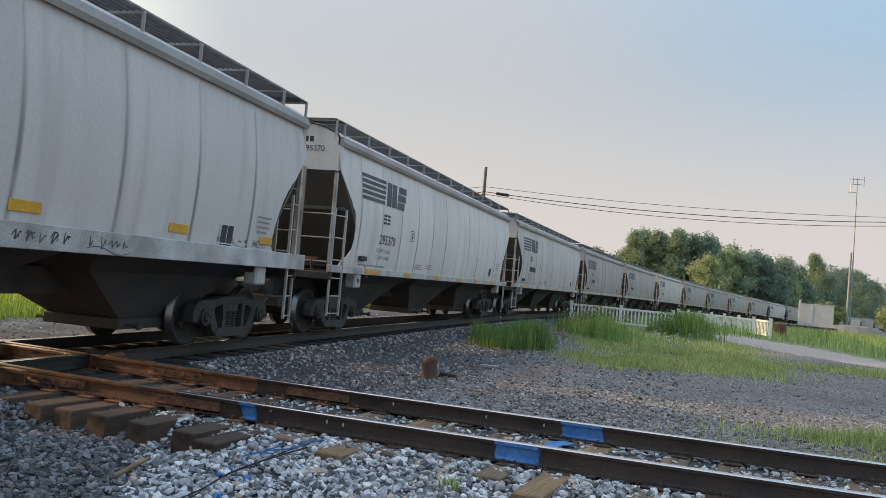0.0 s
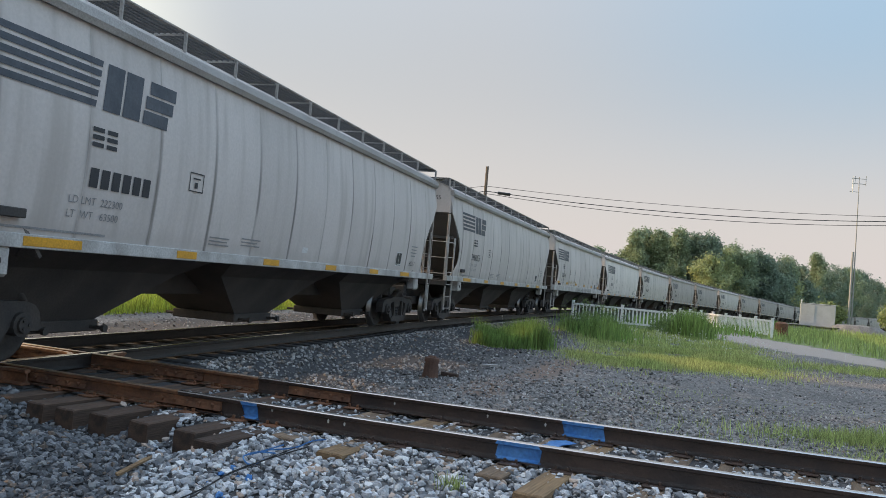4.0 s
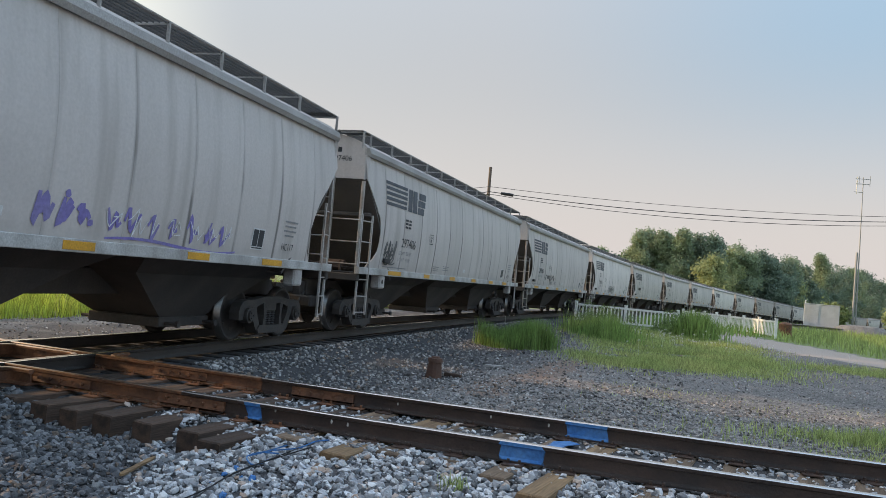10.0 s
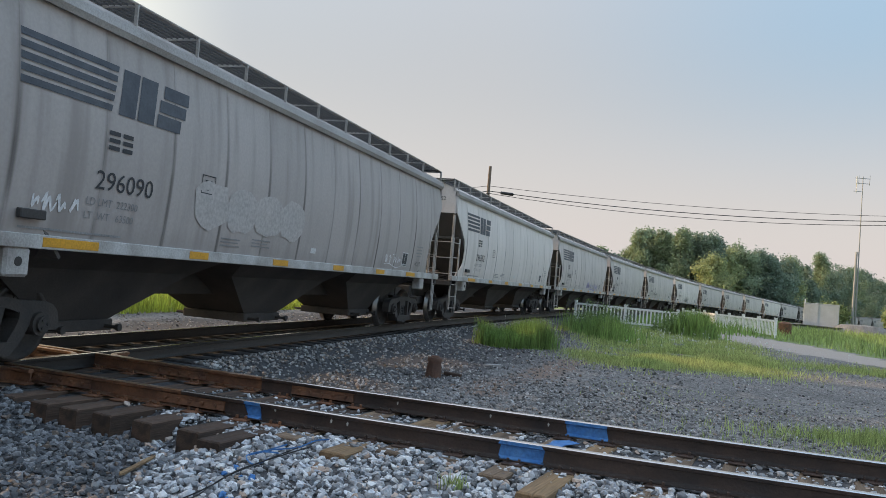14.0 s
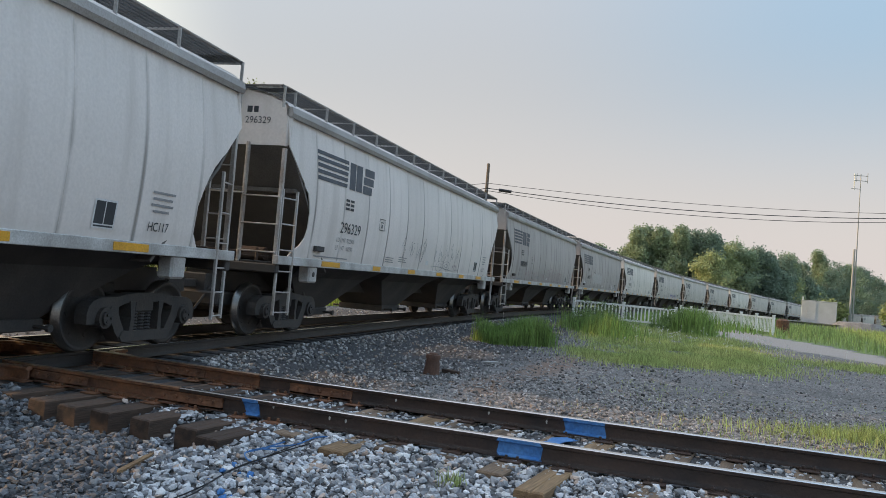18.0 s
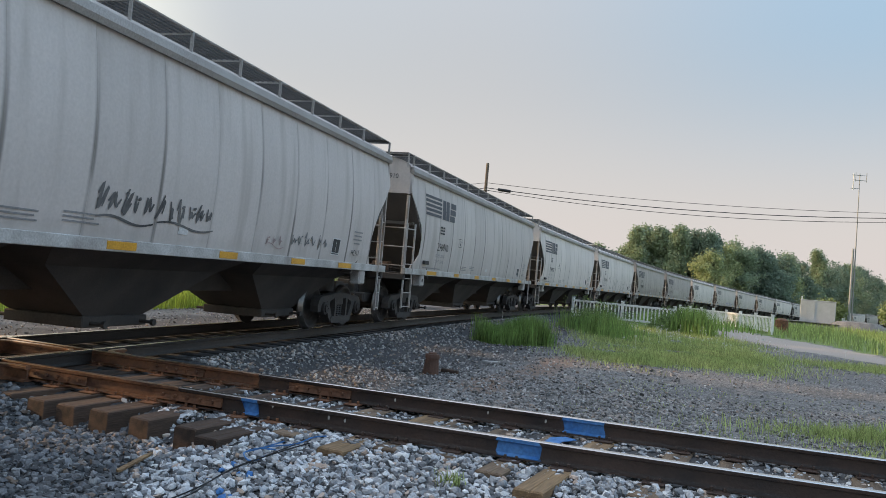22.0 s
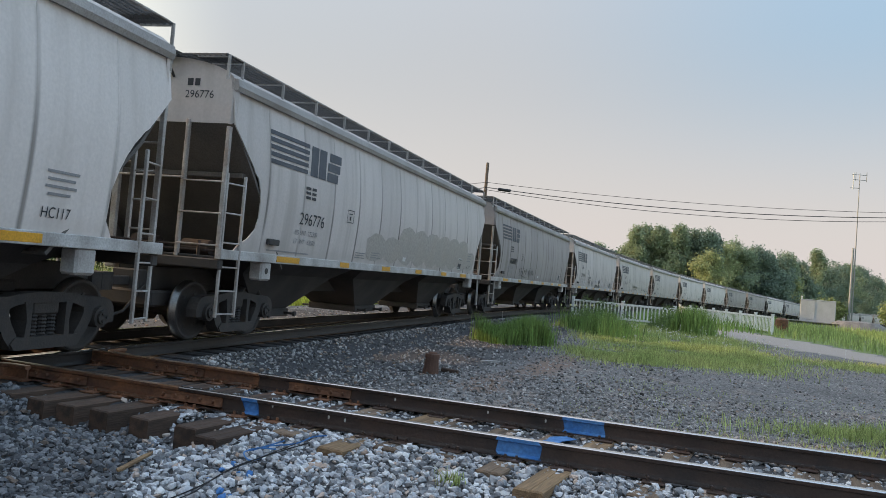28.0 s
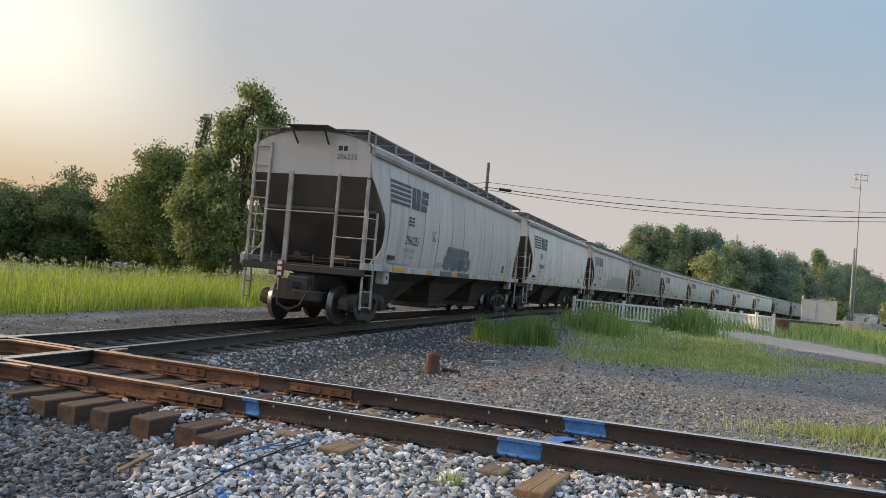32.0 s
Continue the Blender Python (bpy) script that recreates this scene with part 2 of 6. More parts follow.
def loft(bm, rings, closed=True, caps=True):
    rows = [[bm.verts.new(p) for p in ring] for ring in rings]
    n = len(rings[0])
    for a, b in zip(rows, rows[1:]):
        for i in range(n if closed else n - 1):
            j = (i + 1) % n
            bm.faces.new((a[i], a[j], b[j], b[i]))
    if caps and closed:
        bm.faces.new(rows[0][::-1])
        bm.faces.new(rows[-1])
    bmesh.ops.recalc_face_normals(bm, faces=bm.faces[:])


def prism(bm, pts, axis, a, b):
    """A polygon given in the two other axes, extruded along axis from a to b."""
    def put(p, w):
        return {"x": (w, p[0], p[1]), "y": (p[0], w, p[1]), "z": (p[0], p[1], w)}[axis]
    loft(bm, [[put(p, a) for p in pts], [put(p, b) for p in pts]])


# ---- plan: the main track, a curve to the right; the crossing track ----
TRACK_S = np.arange(-420, 760, 0.5)
_k = np.where(TRACK_S < -35, 0.0, np.where(TRACK_S < 60, 0.00208, np.maximum(0.00208 - 0.0000085 * (TRACK_S - 60), 0.0009)))
_th = np.cumsum(_k) * 0.5
_i0 = int(np.searchsorted(TRACK_S, 0))
_th = _th - _th[_i0] + radians(17.257)
_x = np.cumsum(np.sin(_th)) * 0.5
_y = np.cumsum(np.cos(_th)) * 0.5
_x, _y = _x - _x[_i0], _y - _y[_i0] + 28.59


def rail_z(s):
    s = np.clip(s, -15, 230)
    return -0.1765 * ((s + 15) / 50) ** 2


def on_track(s, off=0.0, z=0.0):
    x, y, th = np.interp(s, TRACK_S, _x), np.interp(s, TRACK_S, _y), np.interp(s, TRACK_S, _th)
    return Vector((x + off * math.cos(th), y - off * math.sin(th), rail_z(s) + z))


def heading(s):
    return float(np.interp(s, TRACK_S, _th))


def on_cross(u, off=0.0, z=0.0):
    th = radians(109.075)
    o = off - 0.00374 * u * u
    return Vector((u * math.sin(th) + o * math.cos(th), 8.157 + u * math.cos(th) - o * math.sin(th), z))


# ---- the covered hopper car: y forward, x to its right side, z from the rail's top ----
HALF = 8.3


def side_x(z):
    """Half width of the curved side at height z."""
    u = (z - 1.44) / (3.86 - 1.44)
    return 1.50 + 0.11 * math.sin(math.pi * min(max(u, 0), 1)) - 0.06 * u


REAR_CUT = ((1.44, 0.3), (1.55, 0.42), (1.65, 0.65), (1.82, 0.84), (2.0, 0.89), (2.27, 0.88), (2.45, 0.83), (2.62, 0.75), (2.7, 0.62), (2.78, 0.57), (2.86, 0.47), (3.33, 0.0))
FRONT_CUT = ((1.44, 0.92), (1.55, 1.0), (1.65, 1.08), (1.82, 1.1), (2.0, 1.08), (2.27, 0.98), (2.45, 0.88), (2.62, 0.75), (2.7, 0.66), (2.78, 0.58), (2.86, 0.47), (3.33, 0.0))


def cut_y(z, knots):
    """How far the side sheet's end stands back from the body's end at height z: a rounded opening with a small lug."""
    return float(np.interp(z, [k[0] for k in knots], [k[1] for k in knots]))


SIDE_Z = [1.44, 1.5, 1.55, 1.6, 1.65, 1.73, 1.82, 1.91, 2.0, 2.13, 2.27, 2.36, 2.45, 2.54, 2.62, 2.7, 2.78, 2.86, 3.1, 3.33, 3.45, 3.6, 3.86]


def side_sheet(sign):
    bm = bmesh.new()
    rings = []
    for z in SIDE_Z:
        c, f, x = cut_y(z, REAR_CUT), cut_y(z, FRONT_CUT), side_x(z)
        ys = [-HALF + c] + [(HALF - 1.4) * (i / 6 - 1) for i in range(13)] + [HALF - f]
        rings.append([(sign * x, y, z) for y in ys] + [(sign * (x - 0.02), y, z) for y in ys[::-1]])
    loft(bm, rings)
    return bm


def seam_strip(y):
    """A slim welded rib up the side at y."""
    bm = bmesh.new()
    loft(bm, [[(side_x(z) + a, y + b, z) for a, b in ((-0.004, -0.02), (0.006, -0.009), (0.006, 0.009), (-0.004, 0.02))]
              for z in np.linspace(1.46, 3.84, 11)])
    return bm


def roof_shell():
    bm = bmesh.new()
    arc = [(1.44 * math.cos(a) , 4.02 + 0.36 * math.sin(a) ** 1.2) for a in np.linspace(0, math.pi, 15)]
    arc = [(x, z) for x, z in arc]
    low = [(x * 0.985, z - 0.03) for x, z in arc[::-1]]
    loft(bm, [[(x, y, z) for x, z in arc + low] for y in (-HALF, HALF)])
    return bm


def end_sheet():
    """The flat upper end panel under the roof's arc."""
    bm = bmesh.new()
    arc = [(1.44 * math.cos(a), 4.02 + 0.36 * math.sin(a) ** 1.2) for a in np.linspace(0, math.pi, 15)]
    prism(bm, [(1.43, 3.35)] + arc + [(-1.43, 3.35)], "y", -HALF + 0.0, -HALF + 0.03)
    return bm


def slope_sheet():
    bm = bmesh.new()
    pts = [(-HALF + 0.01, 3.35), (-HALF + 0.6, 2.62), (-6.35, 1.2), (-6.32, 1.23), (-HALF + 0.63, 2.66), (-HALF + 0.04, 3.37)]
    loft(bm, [[(q * (side_x(z) - 0.014), y, z) for y, z in pts] for q in (-1, 1)])
    box(bm, -1.44, -HALF + 0.48, 2.58, 1.44, -HALF + 0.6, 2.66, 0.01)
    return bm


def hopper_bay(length, half_top):
    bm = bmesh.new()
    loft(bm, [[(1.42, -half_top, 1.36), (1.42, half_top, 1.36), (-1.42, half_top, 1.36), (-1.42, -half_top, 1.36)],
              [(0.98, -half_top + 0.4, 1.08), (0.98, half_top - 0.4, 1.08), (-0.98, half_top - 0.4, 1.08), (-0.98, -half_top + 0.4, 1.08)],
              [(0.58, -length / 2, 0.42), (0.58, length / 2, 0.42), (-0.58, length / 2, 0.42), (-0.58, -length / 2, 0.42)]])
    return bm


def gate_box(length):
    bm = bmesh.new()
    box(bm, -0.62, -length / 2 - 0.06, 0.27, 0.62, length / 2 + 0.06, 0.42, 0.015)
    for y in (-length / 2 + 0.1, length / 2 - 0.1):
        tube(bm, (-0.85, y, 0.33), (0.85, y, 0.33), 0.025)
        tube(bm, (0.81, y, 0.33), (0.86, y, 0.33), 0.05)
    return bm


def side_frame():
    """A cast truck side frame: arched over the journals, with two rounded windows beside the springs."""
    bm = bmesh.new()
    half = [(1.19, 0.38), (1.2, 0.5), (1.17, 0.6), (1.1, 0.67), (0.98, 0.71), (0.8, 0.715), (0.62, 0.72), (0.45, 0.75), (0.2, 0.77)]
    under = [(0.3, 0.65), (0.46, 0.63), (0.56, 0.6), (0.66, 0.55), (0.76, 0.53), (0.84, 0.55), (0.93, 0.56), (1.01, 0.52), (1.04, 0.44), (1.04, 0.38)]
    prism(bm, half + [(-y, z) for y, z in half[::-1]] + [(-y, z) for y, z in under[::-1]] + under, "x", -0.09, 0.09)
    prism(bm, [(-0.56, 0.2), (-0.5, 0.13), (0.5, 0.13), (0.56, 0.2), (0.5, 0.27), (-0.5, 0.27)], "x", -0.12, 0.12)
    for s in (-1, 1):
        # broad slanting leg from the arch to the spring seat, bowed on its inner side
        prism(bm, [(s * 0.8, 0.54), (s * 0.74, 0.42), (s * 0.64, 0.26), (s * 0.53, 0.14), (s * 0.42, 0.2), (s * 0.47, 0.3), (s * 0.55, 0.42), (s * 0.6, 0.52), (s * 0.6, 0.6), (s * 0.74, 0.6)], "x", -0.1, 0.1)
        prism(bm, [(s * 0.27, 0.24), (s * 0.36, 0.24), (s * 0.34, 0.45), (s * 0.38, 0.66), (s * 0.27, 0.66)], "x", -0.11, 0.11)
    return bm


def spring_group():
    """Three coil springs side by side, ridged by their turns."""
    bm = bmesh.new()
    for y in (-0.15, 0.0, 0.15):
        rings = []
        for k in range(13):
            q = 0.068 if k % 2 else 0.05
            rings.append([(q * math.cos(a), y + q * math.sin(a), 0.262 + 0.021 * k) for a in np.linspace(0, 2 * math.pi, 11)[:-1]])
        loft(bm, rings)
    return bm


def wheelset():
    """Two wheels with tread, flange and dished plate on one axle, about the origin."""
    bm = bmesh.new()
    seg = 40
    for s in (-1, 1):
        prof = [(0.62, 0.10), (0.66, 0.12), (0.685, 0.36), (0.672, 0.40), (0.672, 0.478), (0.70, 0.482), (0.712, 0.459), (0.80, 0.452), (0.80, 0.40),
                (0.745, 0.38), (0.735, 0.15), (0.80, 0.13), (0.80, 0.085)]
        rings = [[(s * x, r * math.cos(2 * math.pi * i / seg), r * math.sin(2 * math.pi * i / seg)) for i in range(seg)] for x, r in prof]
        loft(bm, rings)
        for i in range(6):
            a = 2 * math.pi * i / 6
            tube(bm, (s * 0.735, 0.27 * math.cos(a), 0.27 * math.sin(a)), (s * 0.752, 0.27 * math.cos(a), 0.27 * math.sin(a)), 0.03, seg=6)
    tube(bm, (-0.98, 0, 0), (0.98, 0, 0), 0.085, seg=12)
    return bm


def journal_box():
    bm = bmesh.new()
    tube(bm, (-0.06, 0, 0), (0.10, 0, 0), 0.135, seg=14)
    tube(bm, (0.10, 0, 0), (0.135, 0, 0), 0.09, seg=12)
    for i in range(3):
        a = 2 * math.pi * i / 3
        tube(bm, (0.13, 0.05 * math.cos(a), 0.05 * math.sin(a)), (0.15, 0.05 * math.cos(a), 0.05 * math.sin(a)), 0.018, seg=6)
    return bm


def truck(car, y):
    t = part("truck", bolster(), BLACKSTEEL, car, "black cast-steel truck")
    t.matrix_basis = pose(0, y, 0)
    f = part("side_frame", side_frame(), BLACKSTEEL, t)
    f.matrix_basis = pose(0.98, 0, 0)
    again(f, pose(-0.98, 0, 0))
    g = part("spring_group", spring_group(), BLACKSTEEL, t)
    g.matrix_basis = pose(0.98, 0, 0)
    again(g, pose(-0.98, 0, 0))
    j = part("journal_box", journal_box(), BLACKSTEEL, t)
    j.matrix_basis = pose(1.02, 0.89, 0.457)
    for x, yy, r in ((1.02, -0.89, 0), (-1.02, 0.89, 180), (-1.02, -0.89, 180)):
        again(j, pose(x, yy, 0.457, 0, 0, r))
    w = part("wheelset", wheelset(), BLACKSTEEL, t)
    w.data.materials.append(WHEELSTEEL)
    for p in w.data.polygons:
        rad = [math.hypot(w.data.vertices[v].co.y, w.data.vertices[v].co.z) for v in p.vertices]
        if min(rad) > 0.448:
            p.material_index = 1
        p.use_smooth = len(p.vertices) == 4
    w.matrix_basis = pose(0, 0.89, 0.457)
    again(w, pose(0, -0.89, 0.457))
    return t


def bolster():
    bm = bmesh.new()
    box(bm, -1.05, -0.22, 0.5, 1.05, 0.22, 0.72, 0.03)
    box(bm, -0.35, -0.3, 0.7, 0.35, 0.3, 0.86, 0.03)
    for s in (-1, 1):
        box(bm, -0.9, s * 0.42 - 0.05, 0.3, 0.9, s * 0.42 + 0.05, 0.38, 0.01)
        # brake shoes, levers and their rods
        for x in (-0.74, 0.74):
            box(bm, x - 0.05, s * 0.4 - 0.04, 0.3, x + 0.05, s * 0.4 + 0.06, 0.56, 0.015)
        box(bm, -0.12, s * 0.3 - 0.05, 0.26, 0.02, s * 0.3 + 0.05, 0.74, 0.01)
        box(bm, -0.55, min(s * 1.02, s * 1.62), 0.5, 0.55, max(s * 1.02, s * 1.62), 0.74, 0.03)
    return bm


def grating(x0, x1, y0, y1, z, step):
    """An open walkway of bearing bars and cross bars."""
    bm = bmesh.new()
    n = int((y1 - y0) / step)
    for i in range(n + 1):
        y = y0 + (y1 - y0) * i / n
        box(bm, x0, y - 0.006, z - 0.008, x1, y + 0.006, z + 0.008)
    m = max(2, int((x1 - x0) / 0.09))
    for i in range(m + 1):
        x = x0 + (x1 - x0) * i / m
        box(bm, x - 0.005, y0, z - 0.014, x + 0.005, y1, z + 0.014)
    return bm


def ladder_stiles(a, b, z0, z1):
    bm = bmesh.new()
    for p in (a, b):
        box(bm, p[0] - 0.022, p[1] - 0.022, z0, p[0] + 0.022, p[1] + 0.022, z1, 0.005)
    return bm


def coupler():
    bm = bmesh.new()
    box(bm, -0.07, -0.75, 0.78, 0.07, 0.0, 0.93, 0.02)
    prism(bm, [(-0.1, -0.98), (0.12, -0.98), (0.17, -0.86), (0.1, -0.72), (-0.14, -0.72), (-0.2, -0.85)], "z", 0.72, 0.98)
    return bm


def air_hose():
    bm = bmesh.new()
    pts = [Vector((0.3, 0, 0.82)), Vector((0.3, -0.2, 0.66)), Vector((0.26, -0.42, 0.42)), Vector((0.18, -0.62, 0.34)), Vector((0.1, -0.8, 0.36))]
    for a, b in zip(pts, pts[1:]):
        tube(bm, a, b, 0.022, seg=6)
    return bm


def build_car(paint, wide=False):
    car = empty("covered_hopper_car")
    for s in (1, -1):
        sh = part("side_sheet", side_sheet(s), paint, car)
        # inner faces share the slope's grime and painted-in shade
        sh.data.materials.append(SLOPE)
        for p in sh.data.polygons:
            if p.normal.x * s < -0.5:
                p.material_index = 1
        for y in () if s < 0 else [-7.08 + 1.63 * i for i in range(9)] if wide else [-7.2 + 1.31 * i for i in range(12)]:
            if abs(y) < 7.35:
                part("panel_seam", seam_strip(y), paint, sh)
        bm = bmesh.new()
        prism(bm, [(s * 1.40, 3.87), (s * 1.50, 3.85), (s * 1.53, 3.92), (s * 1.50, 4.03), (s * 1.40, 4.04)], "y", -HALF, HALF)
        part("top_rail", bm, EAVE, car)
        for e in (-1, 1) if s > 0 else ():
            bm = bmesh.new()
            prism(bm, [(s * 1.40, e * (HALF + 0.012)), (s * 1.435, e * (HALF + 0.012)), (s * 1.50, e * (HALF - 0.07)), (s * 1.46, e * (HALF - 0.09))], "z", 3.34, 3.87)
            part("corner_plate", bm, paint, car)
        bm = bmesh.new()
        box(bm, s * 1.44, -HALF - 0.1, 1.30, s * (1.625 if wide else 1.545), HALF + 0.1, 1.57 if wide else 1.45, 0.008)
        sill = part("side_sill", bm, SILL, car, "white side sill with grime")
        if s > 0:
            for a, b in ((-6.85, -6.35), (-4.5, -4.0), (-1.75, -1.3), (1.05, 1.5), (3.8, 4.26), (6.35, 6.8)) if wide else \
                    ((-6.66, -5.8), (-3.97, -3.5), (-1.55, -1.0), (0.95, 1.47), (3.35, 3.9), (5.5, 6.2)):
                bm = bmesh.new()
                if wide:
                    box(bm, side_x(1.73), a, 1.67, side_x(1.73) + 0.012, b, 1.79, 0.003)
                else:
                    box(bm, 1.54, a, 1.325, 1.551, b, 1.425, 0.003)
                part("reflector", bm, YELLOW, sill, "yellow reflector strip")
        bm = bmesh.new()
        box(bm, s * 1.3, -HALF + 1.18, 1.0, s * 1.53, -HALF + 1.52, 1.31, 0.03)
        bk = part("bolster_end", bm, SILL, car)
        again(bk, pose(0, 2 * HALF - 2.7, 0))
        bm = bmesh.new()
        tube(bm, (s * 1.52, -HALF + 1.35, 1.16), (s * 1.536, -HALF + 1.35, 1.16), 0.05, seg=12)
        part("jacking_hole", bm, BLACKSTEEL, bk)
        bm = bmesh.new()
        box(bm, s * 1.53, -HALF + 1.25, 1.6, s * 1.6, -HALF + 1.6, 1.7, 0.01)
        part("placard_bracket", bm, GRIME, car)
        # walkway along the roof edge on brackets
        rb = part("running_board", grating(s * 0.78, s * 1.34, -HALF - 0.15, HALF + 0.15, 4.36, 0.055), GRATE, car, "dark open-grid roof walkway")
        bm = bmesh.new()
        box(bm, -0.022, -0.012, 4.0, 0.022, 0.012, 4.37)
        box(bm, -0.55 if s > 0 else 0, -0.012, 4.33, 0 if s > 0 else 0.55, 0.012, 4.37)
        for i in range(15):
            if i == 13:
                continue
            y = (-HALF - 0.1, -HALF + 0.3, *(-HALF + 0.3 + 1.334 * j for j in range(1, 12)), HALF - 0.3 + 0.0, HALF + 0.1)[i]
            if i == 0:
                br = part("walkway_bracket", bm, SILL, rb)
                br.matrix_basis = pose(s * 1.38, y, 0)
            else:
                again(br, pose(s * 1.38, y, 0))
        bm = bmesh.new()
        tube(bm, (s * 1.38, -HALF, 4.37), (s * 1.38, HALF, 4.37), 0.014, seg=6)
        part("walkway_edge", bm, LADDER, rb)
    part("roof", roof_shell(), paint, car)
    bm = bmesh.new()
    for i in range(4):
        box(bm, -0.42, -7.6 + i * 3.9, 4.33, 0.42, -4.0 + i * 3.9, 4.46, 0.04)
    part("hatch_cover", bm, paint, car)
    for e in (1, -1):
        turn = pose(0, 0, 0) if e > 0 else pose(0, 0, 0, 0, 0, 180)
        es = part("end_sheet", end_sheet(), paint, car)
        es.matrix_basis = turn
        sl = part("slope_sheet", slope_sheet(), SLOPE, car, "grimy end slope sheet with shade in its colour")
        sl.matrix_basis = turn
        bm = bmesh.new()
        box(bm, -1.5, -HALF - 0.08, 1.14, 1.5, -HALF + 0.06, 1.3, 0.02)
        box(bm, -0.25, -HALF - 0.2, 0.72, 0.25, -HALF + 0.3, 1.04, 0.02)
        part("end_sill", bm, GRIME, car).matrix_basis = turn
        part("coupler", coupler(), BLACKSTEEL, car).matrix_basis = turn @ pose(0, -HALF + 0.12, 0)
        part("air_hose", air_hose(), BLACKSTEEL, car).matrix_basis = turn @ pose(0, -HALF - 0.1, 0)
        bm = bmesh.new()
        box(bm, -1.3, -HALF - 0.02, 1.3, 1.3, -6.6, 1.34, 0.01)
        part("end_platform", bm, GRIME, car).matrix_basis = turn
        # vertical end posts, corner ladders and the tall end ladder
        for x, w, z1 in ((-0.47, 0.055, 3.42), (0.72, 0.03, 3.4)):
            bm = bmesh.new()
            box(bm, x - w, -HALF - 0.04, 1.3, x + w, -HALF + 0.03, z1, 0.008)
            part("end_post", bm, LADDER, car).matrix_basis = turn
        for x in (-1, 1):
            st = part("corner_ladder", ladder_stiles((x * 1.46, -HALF + 0.02), (x * 1.535, -HALF + 0.42), 0.42, 2.6), LADDER, car, "grey steel corner ladder")
            st.matrix_basis = turn
            bm = bmesh.new()
            box(bm, x * 1.43 - 0.035, -HALF - 0.035, 1.15, x * 1.43 + 0.035, -HALF + 0.03, 3.3 if x > 0 else 4.05, 0.006)
            part("corner_post", bm, LADDER, car).matrix_basis = turn
            for z in (0.47, 0.82, 1.18, 1.55, 2.0, 2.45):
                bm = bmesh.new()
                tube(bm, (x * 1.465, -HALF + 0.02, z), (x * 1.54, -HALF + 0.42, z), 0.013, seg=6)
                part("rung", bm, LADDER, st)
        bm = bmesh.new()
        box(bm, -1.06, -HALF - 0.06, 1.3, -1.0, -HALF - 0.01, 4.05, 0.005)
        el = part("end_ladder", bm, LADDER, car, "grey steel end ladder")
        el.matrix_basis = turn
        for z in (1.62, 2.0, 2.38, 2.76, 3.14, 3.52, 3.95):
            bm = bmesh.new()
            tube(bm, (-1.44, -HALF - 0.04, z), (-1.02, -HALF - 0.04, z), 0.013, seg=6)
            part("rung", bm, LADDER, el)
        for z in (1.5, 1.98, 2.46):
            bm = bmesh.new()
            tube(bm, (0.72, -HALF - 0.05, z), (1.44, -HALF - 0.05, z), 0.014, seg=6)
            part("grab_iron", bm, LADDER, car).matrix_basis = turn
        bm = bmesh.new()
        tube(bm, (-1.03, -HALF - 0.06, 2.5), (0.72, -HALF - 0.06, 2.5), 0.016, seg=6)
        part("handrail", bm, LADDER, car).matrix_basis = turn
        bm = bmesh.new()
        # brake cylinder low in the end bay, with its lever, pipes and a small polished cap
        tube(bm, (-0.45, -7.75, 1.5), (-0.45, -7.15, 1.5), 0.11, seg=14)
        tube(bm, (0.3, -7.5, 1.47), (0.8, -7.5, 1.47), 0.12, seg=14)
        tube(bm, (-0.45, -7.75, 1.5), (-0.45, -HALF + 0.12, 1.46), 0.022, seg=6)
        tube(bm, (-0.45, -HALF + 0.14, 1.46), (0.1, -HALF + 0.2, 1.42), 0.022, seg=6)
        for z in (1.4, 1.47):
            tube(bm, (-1.25, -HALF + 0.2, z), (1.25, -HALF + 0.24, z + 0.02), 0.016, seg=6)
        for x in (-0.9, 0.15, 0.95):
            tube(bm, (x, -HALF + 0.21, 1.34), (x, -HALF + 0.21, 1.56), 0.028, seg=8)
        part("brake_cylinder", bm, RUSTGRIME, car).matrix_basis = turn
        g = part("end_walkway", grating(-1.36, 1.36, -HALF - 0.15, -HALF + 0.3, 4.37, 0.05), GRATE, car)
        g.matrix_basis = turn
        g = part("crossover_step", grating(-0.5, 0.5, -HALF - 0.42, -HALF + 0.12, 4.4, 0.035), BLACKSTEEL, car)
        g.matrix_basis = turn
        for x in (-0.4, 0.4):
            bm = bmesh.new()
            tube(bm, (x, -HALF - 0.38, 4.39), (x * 0.95, -HALF - 0.01, 4.05), 0.022, seg=6)
            part("step_brace", bm, GRIME, g)
        truck(car, e * (HALF - 1.33))
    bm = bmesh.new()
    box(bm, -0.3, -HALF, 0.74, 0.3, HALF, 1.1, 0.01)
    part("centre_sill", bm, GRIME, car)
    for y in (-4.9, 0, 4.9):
        h = part("hopper", hopper_bay(1.25, 2.25), SHADEGRIME, car, "grimy sloped discharge hopper with shade in its colour")
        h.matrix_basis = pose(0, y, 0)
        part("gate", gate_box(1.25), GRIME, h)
    return car


PROTO = [build_car(p) for p in PAINT[:4]]
HALF = 7.9
PROTO.append(build_car(PAINT[4], True))
HALF = 8.3


# ---- the train: the last car is number 0, the rest are coupled ahead of it ----
PITCH = 18.31
CARS = 36
# from car 21 on mostly darker paints, in place of dimmer light far off
TONE = [0, 1, 0, 3, 0, 0, 0, 1, 1, 2, 2, 1, 0, 0, 0, 1, 0, 0, 4, 1, 0, 2, 2, 0, 2, 3, 2, 2, 0, 2, 3, 2, 2, 0, 2, 3]


